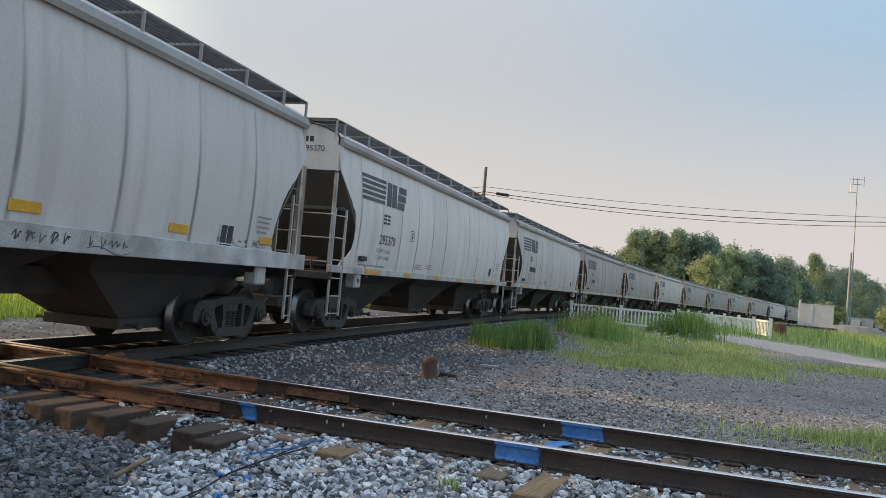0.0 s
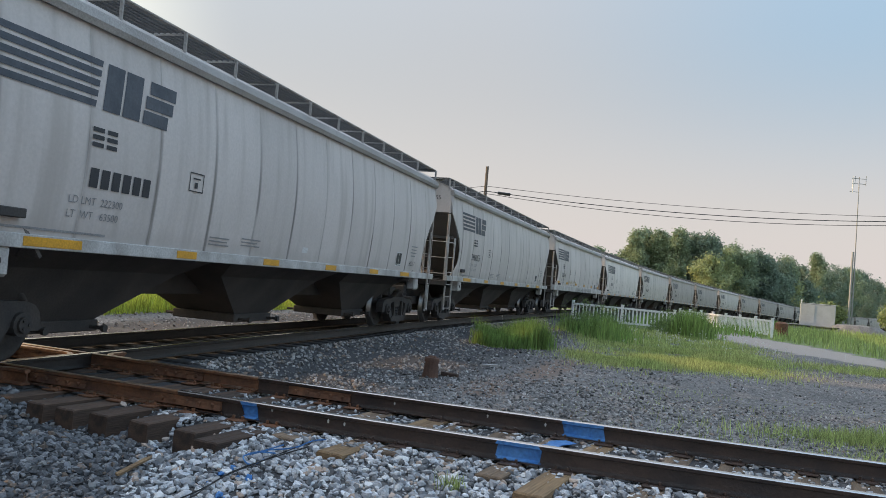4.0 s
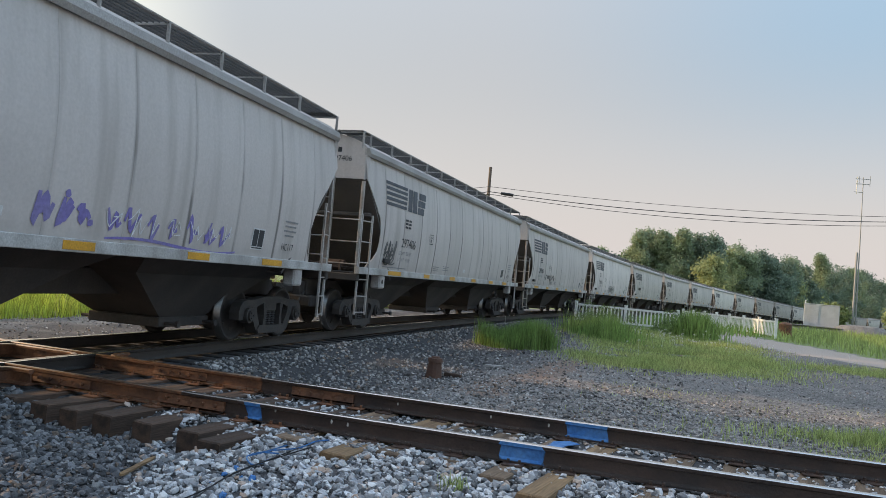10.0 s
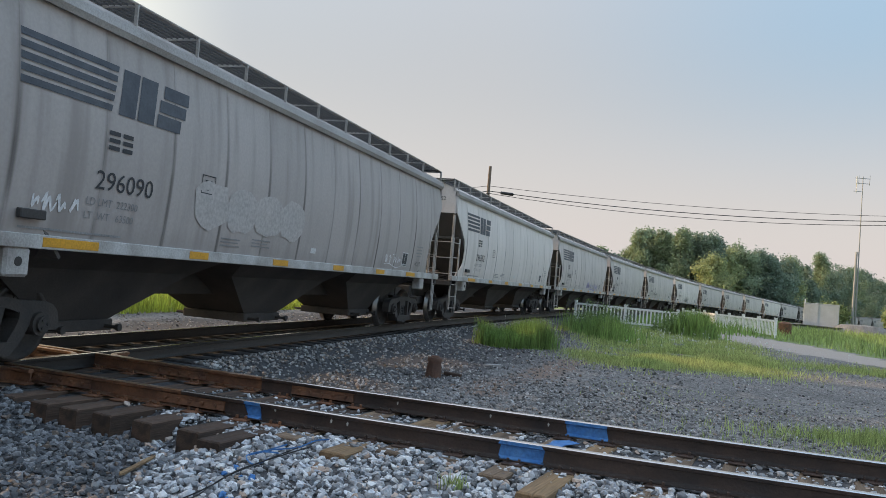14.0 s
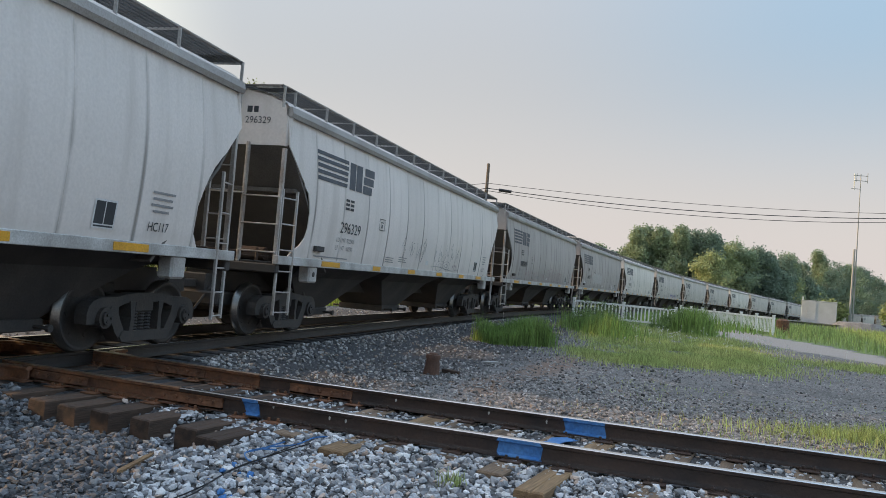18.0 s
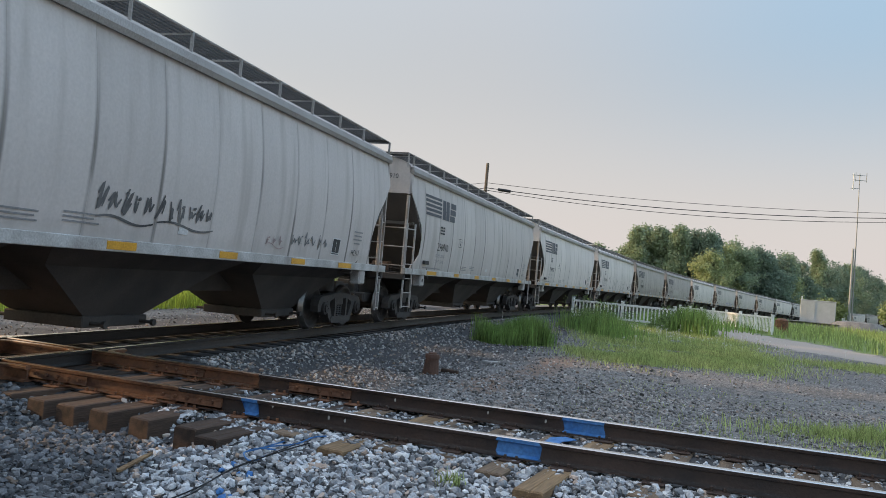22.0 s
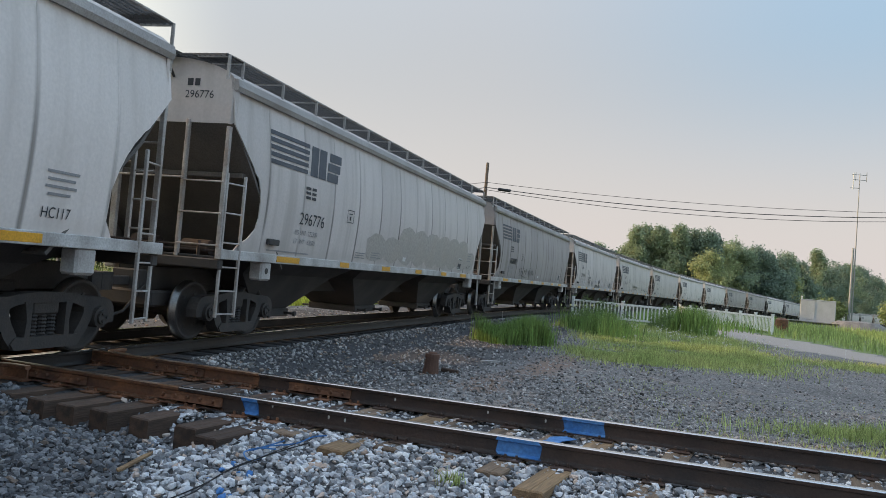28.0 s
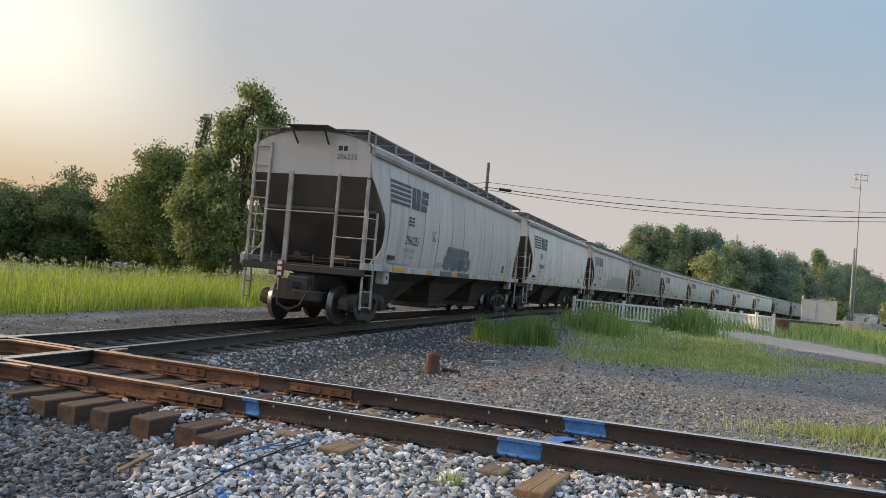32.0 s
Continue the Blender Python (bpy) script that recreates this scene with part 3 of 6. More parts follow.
def train_s(t):
    """Arc length of the last car's rear end along the track."""
    drift = ((((8.8136e-7 * t - 7.1431e-5) * t + 1.93322e-3) * t - 1.85024e-2) * t + 1.84702e-2) * t + 0.40856
    return ((-1.34127e-4 * t - 1.41339e-3) * t + 11.0915) * t - 360.0 + drift


SHORT = 18  # the wide-panelled car is 0.8 m shorter than the rest


def car_s(t, k):
    """Arc length of car k's middle."""
    return train_s(t) + HALF + PITCH * k - (0.8 if k > SHORT else 0.4 if k == SHORT else 0.0)


def car_pose(s):
    a, b = on_track(s - 6.97), on_track(s + 6.97)
    d = b - a
    return Matrix.Translation((a + b) / 2) @ Euler((math.atan2(d.z, math.hypot(d.x, d.y)), 0, -math.atan2(d.x, d.y))).to_matrix().to_4x4()


TRAIN = []
_used = set()
for k in range(CARS):
    tone = TONE[k]
    m = car_pose(car_s(0, k))
    if tone in _used:
        car = copy_thing(PROTO[tone], m)
    else:
        car = PROTO[tone]
        car.matrix_basis = m
        _used.add(tone)
    tagged(car, "light grey weathered covered hopper railcar on the curved track", "railcar", "coupled hopper cars")
    TRAIN.append(car)

# the cars that stay far off carry each side's walkway brackets as one piece
_joined = {}
for car in TRAIN[24:]:
    for rb in [o for o in car.children if o.name.startswith("running_board")]:
        brackets = [o for o in rb.children if o.name.startswith("walkway_bracket")]
        side = brackets[0].location.x > 0
        if side not in _joined:
            bm = bmesh.new()
            for o in brackets:
                n0 = len(bm.verts)
                bm.from_mesh(o.data)
                bm.verts.ensure_lookup_table()
                for v in bm.verts[n0:]:
                    v.co += o.location
            _joined[side] = bpy.data.meshes.new("walkway_bracket")
            bm.to_mesh(_joined[side])
            bm.free()
            _joined[side].materials.append(SILL)
        for o in brackets:
            bpy.data.objects.remove(o)
        o = new("walkway_bracket", _joined[side])
        o.parent, o["kind"] = rb, "stuff"



# ---- markings and graffiti on the near side of the cars ----
def flat_text(body, size):
    cu = bpy.data.curves.new("marking", "FONT")
    cu.body, cu.size, cu.resolution_u = body, size, 3
    ob = new("marking", cu)
    me = bpy.data.meshes.new_from_object(ob.evaluated_get(bpy.context.evaluated_depsgraph_get()))
    bpy.data.objects.remove(ob)
    bpy.data.curves.remove(cu)
    return me


def on_side(me, y0, z0, name, mat, car, squeeze=1.0, label=""):
    """Lays a flat mesh on the curved side, reading forward."""
    for v in me.vertices:
        z = z0 + v.co.y
        v.co = (side_x(z) + 0.009, y0 + v.co.x * squeeze, z)
    me.materials.clear()
    me.materials.append(mat)
    ob = new(name, me)
    ob.parent = car
    if label:
        ob["label"] = label
    return ob


def flat_polys(polys):
    me = bpy.data.meshes.new("marking")
    vs, fs = [], []
    for p in polys:
        fs.append(tuple(range(len(vs), len(vs) + len(p))))
        vs += [(a, b, 0.0) for a, b in p]
    me.from_pydata(vs, [], fs)
    return me


def bars(rows):
    return flat_polys([[(a, z), (b, z), (b, z + h), (a, z + h)] for a, b, z, h in rows])


def emblem_stripes():
    rows = []
    for i in range(5):
        z = 0.49 - i * 0.12
        rows.append([(0.18, z), (0.9, z), (1.66 - i * 0.03, z), (1.68 - i * 0.03, z + 0.075), (0.9, z + 0.075), (0.18, z + 0.075)])
    return rows


def emblem_blocks():
    """Slanted slabs, plain shapes in the emblem's place."""
    def slab(a, b, z0, z1):
        k = 0.2
        return [(a + k * z0, z0), ((a + b) / 2 + k * z0, z0), (b + k * z0, z0), (b + k * z1, z1), ((a + b) / 2 + k * z1, z1), (a + k * z1, z1)]
    return [slab(0.0, 0.3, 0, 0.56), slab(0.34, 0.66, 0, 0.56), slab(0.72, 1.22, 0.0, 0.17), slab(0.74, 1.30, 0.2, 0.36), slab(0.8, 1.34, 0.39, 0.56)]


def scribble(y0, y1, z0, z1, width, seed, strokes):
    """Sprayed strokes: slanted hand-drawn shapes of arcs, bars and hooks in a row, as one flat ribbon each."""
    r = random.Random(seed)
    vs, fs = [], []

    def ribbon(pts, w):
        c, n = len(vs), len(pts)
        for i, (a, b) in enumerate(pts):
            q, p = pts[min(i + 1, n - 1)], pts[max(i - 1, 0)]
            d = Vector((q[0] - p[0], q[1] - p[1])).normalized()
            k = w * (0.55 + 0.45 * math.sin(math.pi * (i + 0.5) / n)) * r.uniform(0.9, 1.1)
            vs.extend([(a - d.y * k, b + d.x * k, 0.0), (a + d.y * k, b - d.x * k, 0.0)])
        fs.extend([(c + 2 * i, c + 2 * i + 1, c + 2 * i + 3, c + 2 * i + 2) for i in range(n - 1)])

    pitch = (y1 - y0) / strokes
    for k in range(strokes):
        cx, cz = y0 + pitch * (k + 0.5), (z0 + z1) / 2
        w, h, lean = pitch * r.uniform(0.4, 0.7), (z1 - z0) * r.uniform(0.3, 0.5), r.uniform(0.1, 0.45)
        # a kinked stroke that runs up and down across its place, and a short dash beside it
        marks = [(-0.7, r.uniform(-0.2, 0.4)), (r.uniform(-0.6, -0.2), r.uniform(0.6, 1.0)), (r.uniform(-0.3, 0.2), r.uniform(-1.0, -0.5)),
                 (r.uniform(0.0, 0.5), r.uniform(0.1, 0.8)), (r.uniform(0.4, 0.8), r.uniform(-0.9, -0.2)), (0.95, r.uniform(-0.1, 0.5))][r.randrange(2):r.randrange(4, 7)]
        pts = []
        for (a0, b0), (a1, b1) in zip(marks, marks[1:]):
            bow = r.uniform(-0.2, 0.2)
            for t in np.linspace(0, 0.86, 7):
                a, b = a0 + (a1 - a0) * t, b0 + (b1 - b0) * t + bow * math.sin(math.pi * t)
                pts.append((cx + w * a + lean * h * b, cz + h * b))
        ribbon(pts, width)
        if r.random() < 0.6:
            a, b = r.uniform(-0.5, 0.6), r.uniform(-0.8, 0.9)
            ribbon([(cx + w * (a + 0.5 * t) + lean * h * b, cz + h * (b + 0.12 * t)) for t in np.linspace(0, 1, 4)], width * 0.9)
    if r.random() < 0.5:
        ribbon([(y0 + (y1 - y0) * t, z0 + 0.04 * math.sin(6 * t)) for t in np.linspace(0.05, 1.05, 14)], width * 0.7)
    me = bpy.data.meshes.new("graffiti")
    me.from_pydata(vs, [], fs)
    return me


def bubble_outlines(y0, y1, z0, z1, width, seed, n):
    """Outlines of fat rounded shapes that overlap in a row."""
    r = random.Random(seed)
    vs, fs = [], []
    for k in range(n):
        cx, w = y0 + (y1 - y0) * (k + 0.5) / n, (y1 - y0) / n * r.uniform(0.52, 0.66)
        cz, h, ph = (z0 + z1) / 2 + r.uniform(-0.05, 0.05), (z1 - z0) / 2 * r.uniform(0.8, 1.0), r.uniform(0, 6)
        for shrink in (1.0, 0.4):
            c = len(vs)
            for a in np.linspace(0, 2 * math.pi, 25)[:-1]:
                q = 1 + 0.12 * math.sin(2 * a + ph) + 0.06 * math.sin(3 * a - ph)
                for e in (-width, width):
                    vs.append((cx + (w * shrink * q + e) * math.cos(a) + 0.15 * h * math.sin(a), cz + (h * shrink * q + e) * math.sin(a), 0.0))
            fs += [(c + 2 * i, c + 2 * i + 1, c + (2 * i + 3) % 48, c + (2 * i + 2) % 48) for i in range(24)]
    me = bpy.data.meshes.new("graffiti")
    me.from_pydata(vs, [], fs)
    return me


def block_piece(y0, y1, z0, z1, seed, n):
    """Fat bubble shapes side by side."""
    r = random.Random(seed)
    polys = []
    for k in range(n):
        cx, w = y0 + (y1 - y0) * (k + 0.5) / n, (y1 - y0) / n * 0.56
        cz, h = (z0 + z1) / 2, (z1 - z0) / 2
        polys.append([(cx + w * math.cos(a) * r.uniform(0.85, 1.1), cz + h * math.copysign(abs(math.sin(a)) ** 0.6, math.sin(a)) * r.uniform(0.85, 1.05))
                      for a in np.linspace(0, 6.28, 17)[:-1]])
    return flat_polys(polys)


def spray_paint(name, c):
    return material(name, c, 0.6, 0, 0.25, 1.5, 20, 0, second=tuple(0.6 * x + 0.15 for x in c))


INK = {"black": spray_paint("black_spray", (0.03, 0.03, 0.035)), "grey": spray_paint("grey_spray", (0.13, 0.14, 0.15)),
       "pale": spray_paint("pale_blue_spray", (0.2, 0.24, 0.27)),
       "white": spray_paint("white_spray", (0.8, 0.8, 0.82)), "violet": spray_paint("violet_spray", (0.2, 0.16, 0.5)),
       "red": spray_paint("faded_red_spray", (0.38, 0.27, 0.27)), "blue": spray_paint("dark_blue_spray", (0.045, 0.068, 0.09)),
       "tan": spray_paint("tan_overpaint", (0.42, 0.38, 0.34)), "gold": spray_paint("gold_spray", (0.42, 0.3, 0.1)), "chalk": spray_paint("chalky_overpaint", (0.5, 0.465, 0.45))}
EMBLEM = material("blue_black_emblem_paint", (0.045, 0.053, 0.07), 0.6, 0, 0.2, 3, 30, 0, second=(0.09, 0.10, 0.12))

NUMBERS = {0: "296235", 1: "294859", 2: "296776", 4: "297009", 5: "296765", 6: "296910", 7: "294938", 8: "296329", 10: "296090", 11: "296552",
           12: "296836", 13: "297406", 14: "297001", 15: "294826", 17: "296055", 18: "298340", 19: "295370"}
# car: (kind, ink, y0, y1, z0, z1, stroke half-width, strokes)
GRAFFITI = {0: [("block", "blue", -2.3, 0.1, 1.86, 2.2, 0, 6), ("block", "blue", -2.5, 0.4, 1.47, 1.95, 0, 4), ("bubble", "pale", -2.25, 0.05, 1.88, 2.18, 0.01, 6),
                ("bubble", "pale", -2.4, 0.3, 1.5, 1.9, 0.01, 4)],
            2: [("block", "tan", -2.6, 7.0, 1.5, 2.15, 0, 9), ("block", "tan", -0.5, 6.0, 1.9, 2.45, 0, 6)],
            3: [("line", "black", -4.1, -2.5, 1.6, 1.98, 0.022, 5), ("line", "black", -2.35, -1.2, 1.62, 2.0, 0.02, 5)],
            4: [("line", "black", -3.7, -2.65, 1.9, 2.16, 0.028, 5), ("line", "white", -5.1, -4.05, 1.6, 1.92, 0.016, 5), ("line", "black", -3.6, -2.8, 1.68, 1.9, 0.025, 4),
                ("line", "black", 0.25, 1.05, 1.66, 2.08, 0.026, 4), ("bubble", "black", -0.8, 1.1, 1.46, 1.64, 0.02, 6), ("line", "white", -0.85, 0.0, 1.7, 2.02, 0.016, 4),
                ("bubble", "white", 1.3, 4.4, 1.48, 2.0, 0.008, 6), ("line", "grey", -2.4, -1.5, 1.6, 1.9, 0.02, 3), ("bubble", "grey", 4.9, 5.6, 1.55, 1.85, 0.02, 2)],
            5: [("line", "black", -1.85, -0.75, 1.68, 2.12, 0.024, 5), ("line", "black", -0.7, 0.65, 1.7, 2.08, 0.022, 6), ("line", "grey", 3.2, 4.9, 1.58, 1.92, 0.016, 6),
                ("line", "red", 2.3, 3.0, 1.6, 1.8, 0.012, 3)],
            8: [("line", "grey", -2.2, -0.2, 1.6, 2.3, 0.009, 4), ("line", "grey", 0.3, 3.1, 1.55, 2.4, 0.009, 5), ("bubble", "grey", 0.9, 2.2, 1.5, 1.8, 0.006, 2), ("line", "red", 2.5, 3.0, 1.58, 1.75, 0.01, 3)],
            9: [("line", "red", -4.8, -0.6, 1.5, 2.0, 0.022, 8), ("bubble", "red", -0.2, 4.0, 1.5, 2.1, 0.02, 6)],
            10: [("line", "white", -6.95, -6.15, 1.67, 1.93, 0.018, 4), ("block", "chalk", -4.0, -0.6, 1.75, 2.45, 0, 4), ("line", "white", 3.8, 5.0, 1.55, 1.85, 0.014, 4)],
            12: [("line", "violet", 0.4, 1.4, 1.5, 1.98, 0.045, 3), ("line", "violet", 1.5, 4.5, 1.48, 1.92, 0.03, 7), ("line", "white", 1.53, 4.53, 1.5, 1.94, 0.009, 7)],
            13: [("line", "black", -7.1, -6.3, 1.62, 2.2, 0.034, 4), ("bubble", "black", -7.0, -6.4, 1.55, 1.85, 0.022, 2)],
            14: [("line", "black", -4.6, -2.25, 1.68, 2.08, 0.034, 5)],
            15: [("bubble", "grey", -2.0, 0.3, 1.5, 2.0, 0.016, 5), ("line", "black", -1.9, 0.2, 1.5, 1.95, 0.01, 7)],
            18: [("line", "gold", -4.0, -1.8, 1.66, 1.98, 0.018, 8), ("line", "black", 5.0, 6.0, 1.62, 1.72, 0.008, 5)], 23: [("line", "grey", -2.0, 1.0, 1.6, 2.1, 0.02, 6)]}

LETTERS = {n: flat_text(n, 0.31) for n in set(NUMBERS.values())}
SMALL = {n: flat_text(n, 0.17) for n in set(NUMBERS.values())}
LOAD = flat_text("LD LMT  222300", 0.125)
EMPTY_WT = flat_text("LT  WT   63500", 0.125)
HC = flat_text("HC117", 0.17)
STRIPES, BLOCKS = [flat_polys([p]) for p in emblem_stripes()], [flat_polys([p]) for p in emblem_blocks()]
SHARED = {}


def shared(key, me, y0, z0, name, mat, car, squeeze=1.0, label=""):
    if key not in SHARED:
        SHARED[key] = on_side(me.copy(), y0, z0, name, mat, car, squeeze, label)
        return SHARED[key]
    return again(SHARED[key], Matrix(), car)


def frame_box(y0, z0, w, h, t):
    return [(0, w, 0, t), (0, w, h - t, t), (0, t, t, h - 2 * t), (w - t, w, t, h - 2 * t)]


for k, car in enumerate(TRAIN):
    if k < 22:
        for i, me in enumerate(STRIPES):
            shared(("stripe", i), me, -7.38, 2.93, "emblem_stripe", EMBLEM, car)
        for i, me in enumerate(BLOCKS):
            shared(("block", i), me, -5.72, 2.93, "emblem_block", EMBLEM, car)
    else:
        shared("stripes", flat_polys(emblem_stripes()), -7.38, 2.93, "emblem_stripe", EMBLEM, car)
        shared("blocks", flat_polys(emblem_blocks()), -5.72, 2.93, "emblem_block", EMBLEM, car)
    shared("marks", bars([(0, 0.19, 0, 0.05), (0, 0.19, 0.085, 0.05), (0, 0.19, 0.17, 0.05), (0.24, 0.42, 0, 0.05), (0.24, 0.42, 0.085, 0.05), (0.24, 0.42, 0.17, 0.05)]), -5.85, 2.5, "owner_mark", MARK, car)
    shared("load", LOAD, -6.1, 1.84, "load_limit", FAINT, car, 1.05)
    shared("weight", EMPTY_WT, -6.1, 1.68, "light_weight", FAINT, car, 1.05)
    shared("hc", HC, 6.15, 1.6, "code_marking", MARK, car, 0.9)
    shared("plate", bars(frame_box(0, 0, 0.34, 0.26, 0.015) + [(0.08, 0.26, 0.17, 0.02), (0.13, 0.2, 0.05, 0.08)]), -3.9, 2.24, "plate_marking", MARK, car)
    shared("decal", bars([(0, 0.4, 0, 0.34)]), 5.1, 1.56, "decal", WHITE, car, 1, "black and white panel decal")
    shared("decal_dark", bars([(0.025, 0.19, 0.05, 0.265), (0.205, 0.375, 0.05, 0.265), (0.03, 0.37, 0.015, 0.02)]), 5.1, 1.562, "decal_panel", MARK, car)
    shared("sticker", bars([(0, 0.22, 0, 0.1)]), -0.12, 1.6, "sticker", WHITE, car)
    shared("lines", bars([(0, 0.5, 0.24, 0.03), (0.02, 0.45, 0.16, 0.03), (0, 0.48, 0.08, 0.03), (0.05, 0.4, 0, 0.03)]), 6.15, 1.84, "stencil", FAINT, car)
    shared("lines2", bars([(0, 0.55, 0.1, 0.02), (0, 0.5, 0.05, 0.02), (0, 0.55, 0, 0.02)]), -3.2, 1.55, "stencil", FAINT, car)
    shared("lines3", bars([(0, 0.6, 0.14, 0.02), (0, 0.5, 0.09, 0.02), (0, 0.6, 0.04, 0.02)]), -2.3, 1.55, "stencil", FAINT, car)
    shared("lines4", bars([(0, 1.6, 0, 0.025)]), -7.0, 1.5, "stencil", FAINT, car)
    for o in car.children:
        if o.name.startswith(("stencil", "owner_mark", "light_weight", "load_limit")):
            o["kind"] = "stuff"
    number, back = NUMBERS.get(k), -(7.9 if k == SHORT else HALF) - 0.005
    if number:
        on_side(LETTERS[number], -6.0, 2.03, "car_number", MARK, car, 1.14)
        me = SMALL[number]
        for v in me.vertices:
            v.co = (0.6 + v.co.x, back, 3.73 + v.co.y)
        me.materials.append(MARK)
        new("end_number", me).parent = car
    else:
        shared("bars", bars([(i * 0.19, i * 0.19 + 0.14, 0, 0.22) for i in range(6)]), -5.82, 2.04, "car_number", MARK, car)
    me = bpy.data.meshes.new("end_mark")
    me.from_pydata([(0.63 + a, back, b) for a, b in ((0, 3.92), (0.1, 3.92), (0.1, 4.03), (0, 4.03), (0.13, 3.92), (0.22, 3.92), (0.22, 4.03), (0.13, 4.03))],
                   [], [(0, 1, 2, 3), (4, 5, 6, 7)])
    me.materials.append(MARK)
    new("end_mark", me).parent = car
    for i, (kind, ink, y0, y1, z0, z1, w, n) in enumerate(GRAFFITI.get(k, ())):
        seed = k * 7 + i
        me = block_piece(y0, y1, z0, z1, seed, n) if kind == "block" else bubble_outlines(y0, y1, z0, z1, w, seed, n) if kind == "bubble" else scribble(y0, y1, z0, z1, w, seed, n)
        g = on_side(me, 0, 0, "graffiti", INK[ink], car, 1, "%s graffiti strokes" % ink)
        g.location.x = 0.001 * i
        g["kind"] = "stuff"
    if k in GRAFFITI:
        tagged(car, "light grey weathered covered hopper railcar with %s graffiti" % GRAFFITI[k][0][1])

for a, b in ((-2.75, -1.57), (-0.98, 0.48)):
    bm = bmesh.new()
    box(bm, 1.54, a, 1.305, 1.5475, b, 1.447, 0.002)
    part("sill_overspray", bm, INK["blue"], TRAIN[0])

# black paint strokes on the broad white sill of the wide-panelled car
for i, (y0, y1) in enumerate(((-1.2, 0.6), (1.0, 1.9), (2.1, 2.9))):
    me = scribble(y0, y1, 1.35, 1.52, 0.011, 90 + i, int((y1 - y0) / 0.16))
    for v in me.vertices:
        v.co = (1.628, v.co.x, v.co.y)
    me.materials.append(INK["black"])
    g = new("graffiti", me)
    g.parent, g["kind"] = TRAIN[18], "stuff"

# red and white marker hanging at the last coupler
LAST = TRAIN[0]
bm = bmesh.new()
box(bm, -0.065, -HALF - 1.05, 1.0, 0.065, -HALF - 0.95, 1.38, 0.02)
MARKER_RED = material("marker_red", (0.26, 0.035, 0.04), 0.5)
marker = part("end_marker", bm, MARKER_RED, LAST, "red and white end-of-train marker")
for z in (1.04, 1.16, 1.28):
    bm = bmesh.new()
    box(bm, -0.05, -HALF - 1.066, z, 0.05, -HALF - 1.058, z + 0.07, 0.002)
    part("white_stripe", bm, WHITE, marker)
bm = bmesh.new()
tube(bm, (0, -HALF - 1.0, 1.0), (-0.02, -HALF - 1.0, 0.42), 0.025, seg=6)
tube(bm, (-0.02, -HALF - 1.0, 0.44), (0.16, -HALF - 0.8, 0.3), 0.03, seg=6)
part("marker_hose", bm, BLACKSTEEL, LAST)

# ---- ground ----


def track_near(x, y):
    """Arc length and offset of the main track's point beside (x, y)."""
    i = int(np.argmin((_x - x) ** 2 + (_y - y) ** 2))
    th = _th[i]
    return TRACK_S[i], (x - _x[i]) * math.cos(th) - (y - _y[i]) * math.sin(th)


def cross_near(x, y):
    th = radians(109.075)
    u = x * math.sin(th) + (y - 8.157) * math.cos(th)
    return u, x * math.cos(th) - (y - 8.157) * math.sin(th) + 0.00374 * u * u


def smooth(a, b, v):
    t = min(1, max(0, (v - a) / (b - a)))
    return t * t * (3 - 2 * t)


def surface(x, y):
    s, o = track_near(x, y)
    far = math.hypot(x, y)
    z = -0.42 + 0.025 * math.sin(x * 0.7 + 1) * math.cos(y * 0.5) + float(rail_z(s)) * smooth(20, 80, far)
    a = abs(o)
    if a < 3.6:
        z = max(z, float(rail_z(s)) - 0.21 - 0.26 * max(0, a - 1.45))
    u, o2 = cross_near(x, y)
    if abs(o2) < 4 and abs(u) < 60:
        drop = 0.10 + 0.75 * (1 - smooth(-2.3, -1.35, u)) if o2 > 0 else 0.10
        z = max(z, -0.215 - drop * max(0, abs(o2) - 1.05))
        if o2 > 1 and z < -0.42:
            z = -0.42 - 0.02 * math.sin(5 * u)
    return z


def inside(x, y, poly):
    hit = False
    for (x0, y0), (x1, y1) in zip(poly, poly[1:] + poly[:1]):
        if (y0 > y) != (y1 > y) and x < (x1 - x0) * (y - y0) / (y1 - y0) + x0:
            hit = not hit
    return hit


LAWN = [(3.6, 19.2), (5.0, 18.8), (7.8, 19.8), (10.4, 23.2), (12.2, 31.0), (13.6, 38.5), (12.6, 46.0), (9.0, 46.0), (7.0, 38.0), (5.0, 28.0)]
PATH_PTS = [(16.0, 70.0), (16.0, 50.0), (15.9, 40.0), (16.0, 32.0), (18.0, 26.5), (24.0, 21.0), (40.0, 14.0)]


def path_far(x, y):
    best = 99.0
    for (x0, y0), (x1, y1) in zip(PATH_PTS, PATH_PTS[1:]):
        t = min(1, max(0, ((x - x0) * (x1 - x0) + (y - y0) * (y1 - y0)) / ((x1 - x0) ** 2 + (y1 - y0) ** 2)))
        best = min(best, math.hypot(x - x0 - t * (x1 - x0), y - y0 - t * (y1 - y0)))
    return best


